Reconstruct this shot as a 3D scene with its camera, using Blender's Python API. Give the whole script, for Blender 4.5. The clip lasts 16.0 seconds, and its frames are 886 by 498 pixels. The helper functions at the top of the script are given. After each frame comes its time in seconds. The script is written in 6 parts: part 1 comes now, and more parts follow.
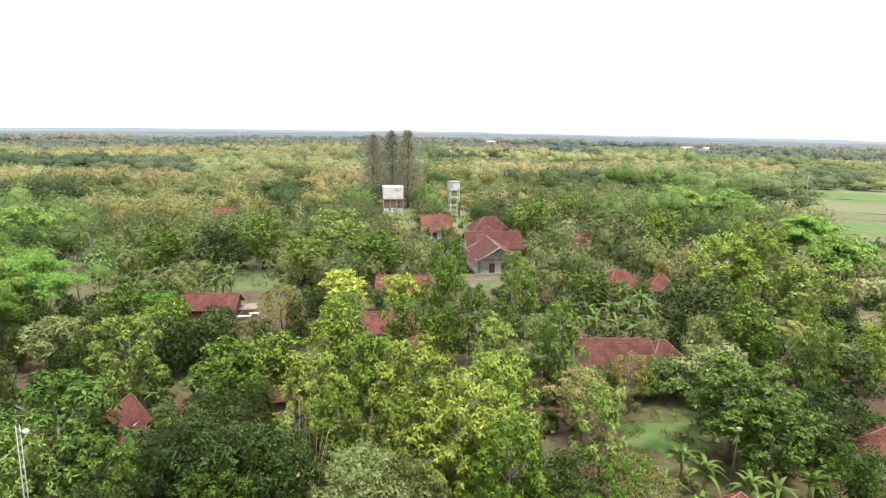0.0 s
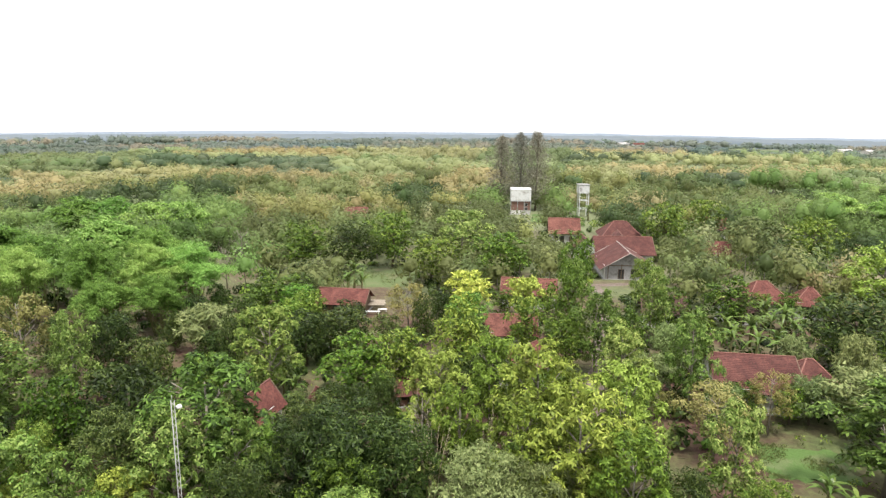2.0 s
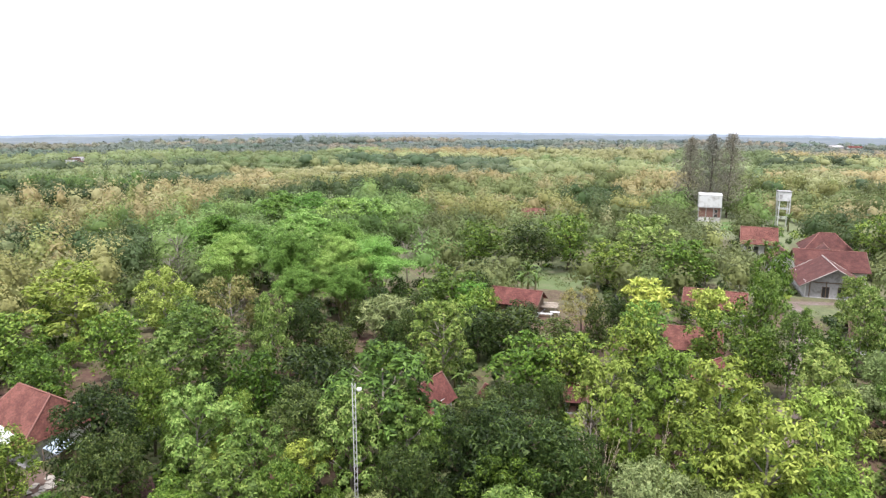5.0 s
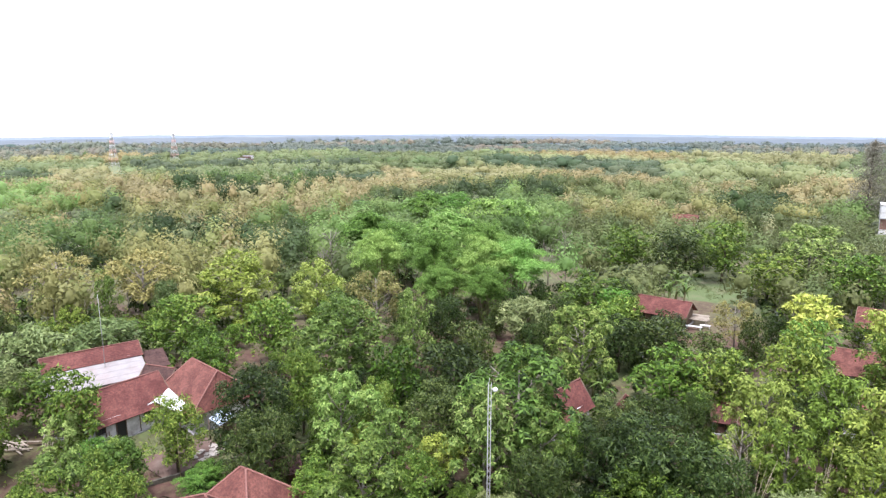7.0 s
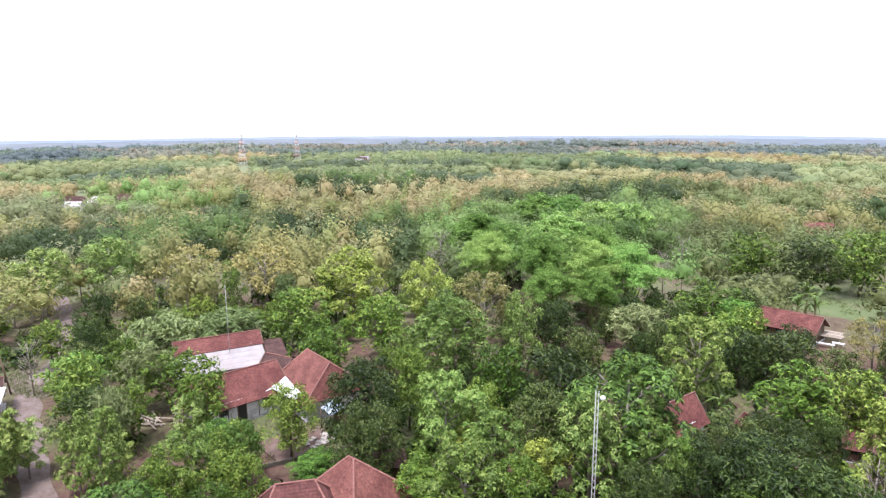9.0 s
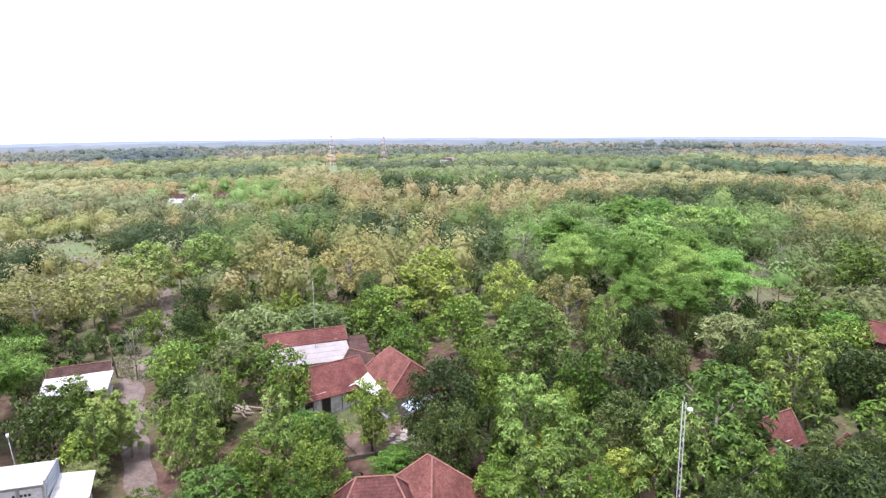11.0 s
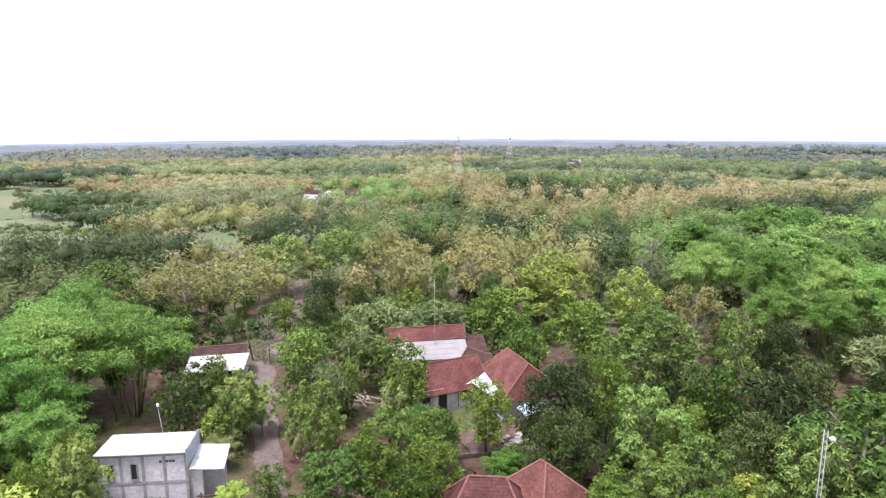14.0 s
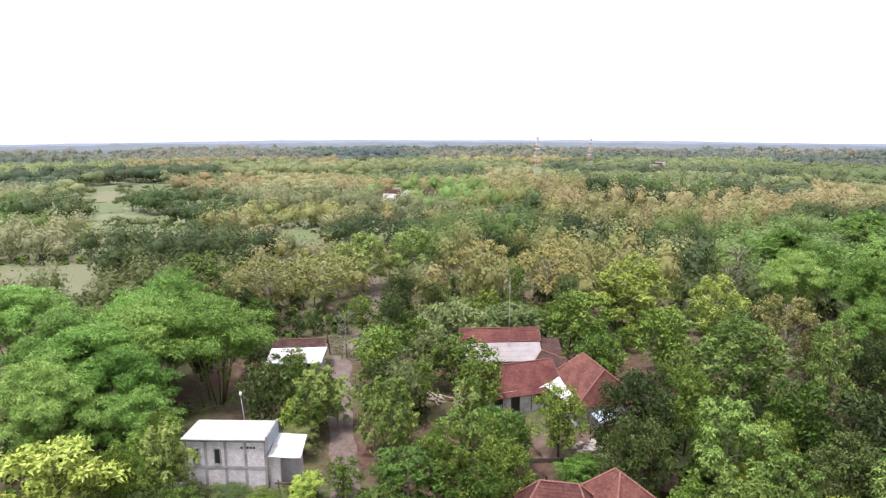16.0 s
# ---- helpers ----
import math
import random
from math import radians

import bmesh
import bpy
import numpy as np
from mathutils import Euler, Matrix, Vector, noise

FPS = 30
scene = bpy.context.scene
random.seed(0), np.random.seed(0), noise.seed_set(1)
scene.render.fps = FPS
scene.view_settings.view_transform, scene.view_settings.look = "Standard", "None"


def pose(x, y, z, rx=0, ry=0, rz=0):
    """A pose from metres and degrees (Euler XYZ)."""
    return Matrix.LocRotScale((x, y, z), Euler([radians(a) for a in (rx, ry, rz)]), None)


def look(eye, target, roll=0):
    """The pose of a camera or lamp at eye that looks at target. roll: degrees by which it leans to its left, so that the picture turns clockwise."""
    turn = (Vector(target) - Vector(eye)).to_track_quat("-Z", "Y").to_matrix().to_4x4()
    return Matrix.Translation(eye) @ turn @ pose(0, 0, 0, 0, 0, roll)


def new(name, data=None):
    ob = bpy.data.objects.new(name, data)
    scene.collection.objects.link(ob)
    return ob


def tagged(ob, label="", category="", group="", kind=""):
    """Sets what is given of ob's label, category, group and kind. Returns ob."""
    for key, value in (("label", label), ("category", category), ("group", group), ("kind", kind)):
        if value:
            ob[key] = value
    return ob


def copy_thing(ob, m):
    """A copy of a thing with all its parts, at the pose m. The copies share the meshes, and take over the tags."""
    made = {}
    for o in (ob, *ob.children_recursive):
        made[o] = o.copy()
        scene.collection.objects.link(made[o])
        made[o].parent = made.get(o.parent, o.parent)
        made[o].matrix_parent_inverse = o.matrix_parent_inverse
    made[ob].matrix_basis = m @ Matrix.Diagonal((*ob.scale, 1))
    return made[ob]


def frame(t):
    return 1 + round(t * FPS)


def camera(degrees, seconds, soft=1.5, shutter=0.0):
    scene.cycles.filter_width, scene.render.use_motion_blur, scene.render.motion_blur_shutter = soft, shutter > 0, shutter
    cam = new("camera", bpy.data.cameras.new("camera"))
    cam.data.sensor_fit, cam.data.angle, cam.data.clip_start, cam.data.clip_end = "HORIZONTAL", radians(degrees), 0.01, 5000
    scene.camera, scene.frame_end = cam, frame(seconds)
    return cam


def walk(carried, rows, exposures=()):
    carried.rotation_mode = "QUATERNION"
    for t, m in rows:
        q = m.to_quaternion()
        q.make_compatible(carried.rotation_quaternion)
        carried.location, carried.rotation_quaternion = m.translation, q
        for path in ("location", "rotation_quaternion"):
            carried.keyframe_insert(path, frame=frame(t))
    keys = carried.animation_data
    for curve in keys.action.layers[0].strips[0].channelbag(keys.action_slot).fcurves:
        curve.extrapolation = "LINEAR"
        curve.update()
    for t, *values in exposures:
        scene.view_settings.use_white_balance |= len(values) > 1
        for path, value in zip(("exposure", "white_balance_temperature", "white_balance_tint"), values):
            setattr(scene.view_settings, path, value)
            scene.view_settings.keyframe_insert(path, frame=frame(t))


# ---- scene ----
cam = camera(67.5, 16.0, soft=1.35)

EXPOSURES = [(0.0, 0.7, 6700, 8), (3.5, 0.67, 6400, 12), (7.5, 0.88, 5850, 19), (12.5, 0.78, 5850, 22), (14.5, 0.64, 6000, 21), (16.0, 0.57, 6200, 19)]
PATH = [
    (0.0, pose(0, 0, 34, 78.346, -0.902, -0.332)),
    (0.5, pose(0, 0, 34, 78.351, -0.682, 1.923)),
    (1.0, pose(0, 0, 34, 78.374, -0.499, 5.359)),
    (1.5, pose(0, 0, 34, 78.391, -0.462, 8.198)),
    (2.0, pose(0, 0, 34, 78.385, -0.426, 10.653)),
    (2.5, pose(0, 0, 34, 78.392, -0.404, 13.035)),
    (3.0, pose(0, 0, 34, 78.379, -0.314, 15.474)),
    (3.5, pose(0, 0, 34, 78.411, -0.235, 17.528)),
    (6.0, pose(0, 0, 34, 78.434, 0.016, 32.290)),
    (6.5, pose(0, 0, 34, 78.493, 0.065, 35.271)),
    (7.0, pose(0, 0, 34, 78.535, 0.049, 38.383)),
    (7.5, pose(0, 0, 34, 78.569, 0.151, 41.048)),
    (8.0, pose(0, 0, 34, 78.617, 0.196, 43.621)),
    (8.5, pose(0, 0, 34, 78.654, 0.222, 45.945)),
    (9.0, pose(0, 0, 34, 78.694, 0.284, 47.928)),
    (11.5, pose(0, 0, 34, 78.865, 0.422, 56.987)),
    (12.0, pose(0, 0, 34, 78.879, 0.372, 58.806)),
    (12.5, pose(0, 0, 34, 78.938, 0.329, 60.632)),
    (13.0, pose(0, 0, 34, 78.968, 0.276, 62.552)),
    (13.5, pose(0, 0, 34, 78.985, 0.235, 64.202)),
    (14.0, pose(0, 0, 34, 79.003, 0.159, 65.933)),
    (14.5, pose(0, 0, 34, 79.024, 0.133, 67.640)),
    (15.0, pose(0, 0, 34, 79.040, 0.086, 69.358)),
    (15.5, pose(0, 0, 34, 79.040, 0.043, 70.849)),
    (16.0, pose(0, 0, 34, 79.067, 0.043, 72.657)),
]
walk(cam, PATH, EXPOSURES)

SKY_STRENGTH, SUN_STRENGTH = 0.88, 3.5
# ---- sky and light: bright overcast noon ----
world = bpy.data.worlds.new("overcast_sky")
scene.world = world
world.use_nodes = True
wn, wl = world.node_tree.nodes, world.node_tree.links
wn.clear()
sky = wn.new("ShaderNodeTexSky")
sky.sky_type, sky.sun_disc = "NISHITA", False
sky.sun_elevation, sky.sun_rotation = radians(72), radians(200)
sky.air_density, sky.dust_density = 1.0, 6.0
sky_dim = wn.new("ShaderNodeMix")
sky_dim.data_type, sky_dim.blend_type = "RGBA", "MULTIPLY"
sky_dim.inputs["Factor"].default_value = 1.0
sky_dim.inputs["B"].default_value = (0.09, 0.09, 0.09, 1)
cloud = wn.new("ShaderNodeMix")
cloud.data_type = "RGBA"
cloud.inputs["Factor"].default_value = 0.9
cloud.inputs["B"].default_value = (1.12, 1.14, 1.17, 1)
bg, wo = wn.new("ShaderNodeBackground"), wn.new("ShaderNodeOutputWorld")
wl.new(sky.outputs["Color"], sky_dim.inputs["A"])
wl.new(sky_dim.outputs["Result"], cloud.inputs["A"])
wl.new(cloud.outputs["Result"], bg.inputs["Color"])
bg.inputs["Strength"].default_value = SKY_STRENGTH
wl.new(bg.outputs["Background"], wo.inputs["Surface"])

sun = new("sun", bpy.data.lights.new("sun", "SUN"))
sun.data.energy, sun.data.angle, sun.data.color = SUN_STRENGTH, radians(10), (1.0, 0.96, 0.9)
sun.matrix_world = look((0, 0, 100), (-13, 28, 100 - 95))


# ---- materials ----
def material(name):
    m = bpy.data.materials.new(name)
    m.use_nodes = True
    n, l = m.node_tree.nodes, m.node_tree.links
    return m, n, l, n["Principled BSDF"]


def noise_node(n, l, scale, detail=4.0, rough=0.6, coord="Object"):
    tc = n.new("ShaderNodeTexCoord")
    t = n.new("ShaderNodeTexNoise")
    t.inputs["Scale"].default_value, t.inputs["Detail"].default_value, t.inputs["Roughness"].default_value = scale, detail, rough
    l.new(tc.outputs[coord], t.inputs["Vector"])
    return t.outputs["Fac"]


def ramp(n, l, fac, stops):
    r = n.new("ShaderNodeValToRGB")
    e = r.color_ramp.elements
    while len(e) < len(stops):
        e.new(0.5)
    for i, (p, c) in enumerate(stops):
        e[i].position, e[i].color = p, (*c, 1)
    l.new(fac, r.inputs["Fac"])
    return r.outputs["Color"]


def math_node(n, l, op, a, b):
    m = n.new("ShaderNodeMath")
    m.operation = op
    for i, v in enumerate((a, b)):
        if isinstance(v, (int, float)):
            m.inputs[i].default_value = v
        else:
            l.new(v, m.inputs[i])
    return m.outputs[0]


def mix_color(n, l, fac, a, b, mode="MIX"):
    m = n.new("ShaderNodeMix")
    m.data_type, m.blend_type = "RGBA", mode
    for key, v in (("Factor", fac), ("A", a), ("B", b)):
        if isinstance(v, (int, float)):
            m.inputs[key].default_value = v
        elif isinstance(v, tuple):
            m.inputs[key].default_value = (*v, 1)
        else:
            l.new(v, m.inputs[key])
    return m.outputs["Result"]


def bump(n, l, b, height, strength, distance):
    k = n.new("ShaderNodeBump")
    k.inputs["Strength"].default_value, k.inputs["Distance"].default_value = strength, distance
    l.new(height, k.inputs["Height"])
    l.new(k.outputs["Normal"], b.inputs["Normal"])


def dim(c, k=0.7):
    return tuple(v * k for v in c)


def leaf_material(name, dark, mid, light, through_light=0.17, gloss=0.5, leaf_var=0.52, plant_var=0.36, air=0.0):
    """Foliage: colour varies from plant to plant, over a crown and from leaf to leaf. air: lifts the tones paler,
    painting distance haze into far leaves.
    """
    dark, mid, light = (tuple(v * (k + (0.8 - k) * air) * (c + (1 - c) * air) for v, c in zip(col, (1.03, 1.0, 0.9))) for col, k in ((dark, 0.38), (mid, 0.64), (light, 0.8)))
    m, n, l, b = material(name)
    geo, info, att = n.new("ShaderNodeNewGeometry"), n.new("ShaderNodeObjectInfo"), n.new("ShaderNodeAttribute")
    att.attribute_name = "tint"
    patch = noise_node(n, l, 0.35, 3.0)
    plant = math_node(n, l, "ADD", info.outputs["Random"], att.outputs["Fac"])
    plant = math_node(n, l, "FRACT", plant, 0.0)
    leaf = math_node(n, l, "MULTIPLY", geo.outputs["Random Per Island"], leaf_var)
    a = math_node(n, l, "MULTIPLY", plant, plant_var)
    c = math_node(n, l, "MULTIPLY", patch, 0.26)
    f = math_node(n, l, "ADD", math_node(n, l, "ADD", a, c), leaf)
    col = ramp(n, l, f, [(0.16, dark), (0.58, mid), (1.0, light)])
    kind = math_node(n, l, "FRACT", math_node(n, l, "MULTIPLY", plant, 7.31), 0.0)
    col = mix_color(n, l, 1.0, col, ramp(n, l, kind, [(0.0, (0.77, 0.89, 0.74)), (0.4, (0.9, 0.9, 0.88)), (1.0, (0.96, 0.9, 0.8))]), "MULTIPLY")
    l.new(col, b.inputs["Base Color"])
    b.inputs["Roughness"].default_value = gloss
    b.inputs["Specular IOR Level"].default_value = 0.14
    tr = n.new("ShaderNodeBsdfTranslucent")
    l.new(mix_color(n, l, 0.5, col, light), tr.inputs["Color"])
    mx = n.new("ShaderNodeMixShader")
    mx.inputs["Fac"].default_value = through_light * (0.5 + 0.5 * (leaf_var < 0.3))
    l.new(b.outputs["BSDF"], mx.inputs[1])
    l.new(tr.outputs["BSDF"], mx.inputs[2])
    l.new(mx.outputs["Shader"], n["Material Output"].inputs["Surface"])
    return m


LEAF = {
    "teak": leaf_material("teak_leaf", (0.048, 0.105, 0.019), (0.187, 0.32, 0.067), (0.49, 0.6, 0.209)),
    "gold": leaf_material("young_teak_leaf", (0.093, 0.173, 0.021), (0.288, 0.408, 0.072), (0.549, 0.653, 0.178)),
    "mango": leaf_material("mango_leaf", (0.015, 0.032, 0.01), (0.056, 0.1, 0.026), (0.2, 0.265, 0.085), 0.2, 0.45),
    "broad": leaf_material("broad_leaf", (0.025, 0.06, 0.009), (0.13, 0.24, 0.036), (0.38, 0.5, 0.11)),
    "bamboo": leaf_material("bamboo_leaf", (0.066, 0.165, 0.03), (0.235, 0.46, 0.095), (0.5, 0.72, 0.25), 0.35),
    "acacia": leaf_material("acacia_leaf", (0.14, 0.21, 0.08), (0.25, 0.33, 0.14), (0.4, 0.46, 0.22), 0.35),
    "dry": leaf_material("dry_leaf", (0.142, 0.15, 0.043), (0.285, 0.286, 0.098), (0.456, 0.436, 0.187), air=0.35),
    "tan": leaf_material("withered_leaf", (0.34, 0.3, 0.17), (0.47, 0.41, 0.25), (0.6, 0.54, 0.35), through_light=0.25, leaf_var=0.4, air=1.1),
    "yellow": leaf_material("yellow_leaf", (0.203, 0.338, 0.061), (0.459, 0.608, 0.121), (0.783, 0.864, 0.243)),
    "banana": leaf_material("banana_leaf", (0.1, 0.185, 0.045), (0.23, 0.35, 0.1), (0.47, 0.56, 0.24), 0.35, 0.3),
    "palm": leaf_material("palm_frond", (0.17, 0.21, 0.06), (0.3, 0.32, 0.09), (0.52, 0.46, 0.18), 0.3),
    "grass": leaf_material("grass_blade", (0.12, 0.17, 0.06), (0.22, 0.28, 0.1), (0.4, 0.38, 0.19)),
    "pine": leaf_material("casuarina_needle", (0.16, 0.165, 0.135), (0.24, 0.24, 0.2), (0.34, 0.33, 0.28), air=1.0),
    # scattered woods past the gardens, blue raised for a touch of painted haze
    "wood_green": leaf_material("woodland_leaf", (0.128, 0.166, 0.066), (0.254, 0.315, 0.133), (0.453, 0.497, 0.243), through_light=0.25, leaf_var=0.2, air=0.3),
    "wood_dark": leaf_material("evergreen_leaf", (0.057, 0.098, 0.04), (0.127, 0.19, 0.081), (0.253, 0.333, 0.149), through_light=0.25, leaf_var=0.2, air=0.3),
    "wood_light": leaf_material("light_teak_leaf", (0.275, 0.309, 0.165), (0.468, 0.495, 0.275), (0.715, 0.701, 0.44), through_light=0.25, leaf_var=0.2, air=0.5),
    # the four farthest sets: distance haze painted in, pale and bluish
    "far_hazed_dark": leaf_material("far_hazed_evergreen", (0.121, 0.16, 0.166), (0.161, 0.202, 0.206), (0.213, 0.254, 0.256), through_light=0.3, leaf_var=0.12, plant_var=0.6, air=1),
    "far_hazed_green": leaf_material("far_hazed_woodland", (0.161, 0.202, 0.173), (0.207, 0.248, 0.214), (0.27, 0.308, 0.269), through_light=0.3, leaf_var=0.12, plant_var=0.6, air=1),
    "far_hazed_olive": leaf_material("far_hazed_olive_teak", (0.228, 0.239, 0.193), (0.282, 0.294, 0.235), (0.348, 0.355, 0.29), through_light=0.3, leaf_var=0.12, plant_var=0.6, air=1.1),
    "far_hazed_tan": leaf_material("far_hazed_dry_teak", (0.257, 0.236, 0.186), (0.312, 0.287, 0.224), (0.369, 0.345, 0.28), through_light=0.3, leaf_var=0.12, plant_var=0.6, air=1.25),
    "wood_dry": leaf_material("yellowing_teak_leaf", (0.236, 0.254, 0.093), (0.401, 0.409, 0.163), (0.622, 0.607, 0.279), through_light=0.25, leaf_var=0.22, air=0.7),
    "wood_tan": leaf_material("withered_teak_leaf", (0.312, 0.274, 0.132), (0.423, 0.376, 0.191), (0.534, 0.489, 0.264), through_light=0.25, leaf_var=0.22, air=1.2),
    "wood_bamboo": leaf_material("bamboo_grove_leaf", (0.135, 0.243, 0.072), (0.297, 0.466, 0.161), (0.54, 0.703, 0.322), through_light=0.3, leaf_var=0.24),
    "fresh": leaf_material("fresh_green_leaf", (0.052, 0.149, 0.023), (0.184, 0.391, 0.069), (0.46, 0.667, 0.172)),
    # open woodland of the plain, its colours paled by painted distance haze
    "plain_hazed_dark": leaf_material("plain_hazed_evergreen", (0.102, 0.15, 0.09), (0.156, 0.21, 0.126), (0.24, 0.294, 0.18), through_light=0.3, leaf_var=0.16, plant_var=0.6, air=0.6),
    "plain_hazed_green": leaf_material("plain_hazed_woodland", (0.203, 0.27, 0.128), (0.304, 0.371, 0.182), (0.432, 0.493, 0.257), through_light=0.3, leaf_var=0.16, plant_var=0.6, air=0.6),
    "plain_hazed_tan": leaf_material("plain_hazed_dry_teak", (0.34, 0.295, 0.144), (0.438, 0.381, 0.19), (0.522, 0.467, 0.254), through_light=0.3, leaf_var=0.16, plant_var=0.6, air=1.15),
    "plain_hazed_olive": leaf_material("plain_hazed_olive_teak", (0.304, 0.31, 0.152), (0.414, 0.414, 0.207), (0.538, 0.531, 0.283), through_light=0.3, leaf_var=0.16, plant_var=0.6, air=1),
}


def plain(name, low, high, scale=3.0, rough=0.8, rise=0.0, metal=0.0, wear=None):
    low, high, wear = dim(low), dim(high), wear and dim(wear)
    m, n, l, b = material(name)
    f = noise_node(n, l, scale, 6.0)
    col = ramp(n, l, f, [(0.3, low), (0.7, high)])
    if wear:
        g = noise_node(n, l, scale * 0.21, 5.0, 0.7)
        w = ramp(n, l, g, [(0.5, (0, 0, 0)), (0.68, (1, 1, 1))])
        col = mix_color(n, l, w, col, wear)
    info = n.new("ShaderNodeObjectInfo")
    col = mix_color(n, l, 1.0, col, ramp(n, l, info.outputs["Random"], [(0, (0.86, 0.86, 0.86)), (1, (1, 1, 1))]), "MULTIPLY")
    l.new(col, b.inputs["Base Color"])
    b.inputs["Roughness"].default_value, b.inputs["Metallic"].default_value = rough, metal
    if rise:
        bump(n, l, b, noise_node(n, l, scale * 6, 4.0), 0.6, rise)
    return m


def tile_material(name, low, high, dirt):
    """Fired clay tiles: columns of pans across the slope with shade painted in their hollows, each tile a slightly
    different red.
    """
    low, high, dirt = ((c[0] * k, c[1] * k * 0.92, c[2] * k * 0.89) for c, k in ((low, 1.95), (high, 1.9), (dirt, 1.6)))
    m, n, l, b = material(name)
    tc = n.new("ShaderNodeUVMap")
    tc.uv_map = "UVMap"
    br = n.new("ShaderNodeTexBrick")
    br.inputs["Scale"].default_value = 1.0
    br.inputs["Brick Width"].default_value, br.inputs["Row Height"].default_value = 0.3, 0.28
    br.inputs["Mortar Size"].default_value, br.inputs["Bias"].default_value = 0.035, -0.1
    br.offset = 0.5
    br.inputs["Color1"].default_value, br.inputs["Color2"].default_value = (*dim(low, 0.36), 1), (*dim(high, 1.3), 1)
    br.inputs["Mortar"].default_value = (*dim(low, 0.22), 1)
    l.new(tc.outputs["UV"], br.inputs["Vector"])
    stain = ramp(n, l, noise_node(n, l, 0.55, 8.0, 0.75), [(0.42, (0, 0, 0)), (0.66, (1, 1, 1))])
    col = mix_color(n, l, math_node(n, l, "MULTIPLY", stain, 0.6), br.outputs["Color"], dirt)
    fine = noise_node(n, l, 4.5, 6.0, 0.75)
    col = mix_color(n, l, 1.0, col, ramp(n, l, fine, [(0.32, (0.5, 0.46, 0.46)), (0.55, (0.95, 0.95, 0.95)), (0.75, (1.35, 1.3, 1.25))]), "MULTIPLY")
    b.inputs["Roughness"].default_value = 0.85
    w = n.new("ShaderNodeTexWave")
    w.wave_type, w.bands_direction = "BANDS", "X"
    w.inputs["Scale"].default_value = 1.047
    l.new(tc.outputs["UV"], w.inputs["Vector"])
    # shade painted into the colour along the troughs of the pans
    hollow_shade = ramp(n, l, w.outputs["Fac"], [(0.15, (0.4, 0.36, 0.36)), (0.6, (1.15, 1.15, 1.15))])
    l.new(mix_color(n, l, 0.9, col, hollow_shade, "MULTIPLY"), b.inputs["Base Color"])
    bump(n, l, b, w.outputs["Fac"], 0.9, 0.06)
    return m


def sheet_material(name, low, high, rust):
    """Corrugated metal or fibre sheet, ribs down the slope with painted trough shade, seams and rust marks."""
    low, high, rust = dim(low), dim(high), dim(rust)
    m, n, l, b = material(name)
    tc = n.new("ShaderNodeUVMap")
    tc.uv_map = "UVMap"
    w = n.new("ShaderNodeTexWave")
    w.wave_type, w.bands_direction = "BANDS", "X"
    w.inputs["Scale"].default_value = 1.6
    l.new(tc.outputs["UV"], w.inputs["Vector"])
    col = ramp(n, l, noise_node(n, l, 0.8, 5.0), [(0.3, low), (0.7, high)])
    st = ramp(n, l, noise_node(n, l, 0.45, 7.0, 0.75), [(0.5, (0, 0, 0)), (0.7, (1, 1, 1))])
    # darkens the troughs between ribs: their shade is put in the colour
    rib = ramp(n, l, w.outputs["Fac"], [(0.2, (0.72, 0.72, 0.72)), (0.6, (1, 1, 1))])
    col = mix_color(n, l, 1.0, col, rib, "MULTIPLY")
    col = mix_color(n, l, math_node(n, l, "MULTIPLY", st, 0.55), col, rust)
    l.new(col, b.inputs["Base Color"])
    b.inputs["Roughness"].default_value = 0.5
    bump(n, l, b, w.outputs["Fac"], 0.5, 0.03)
    return m


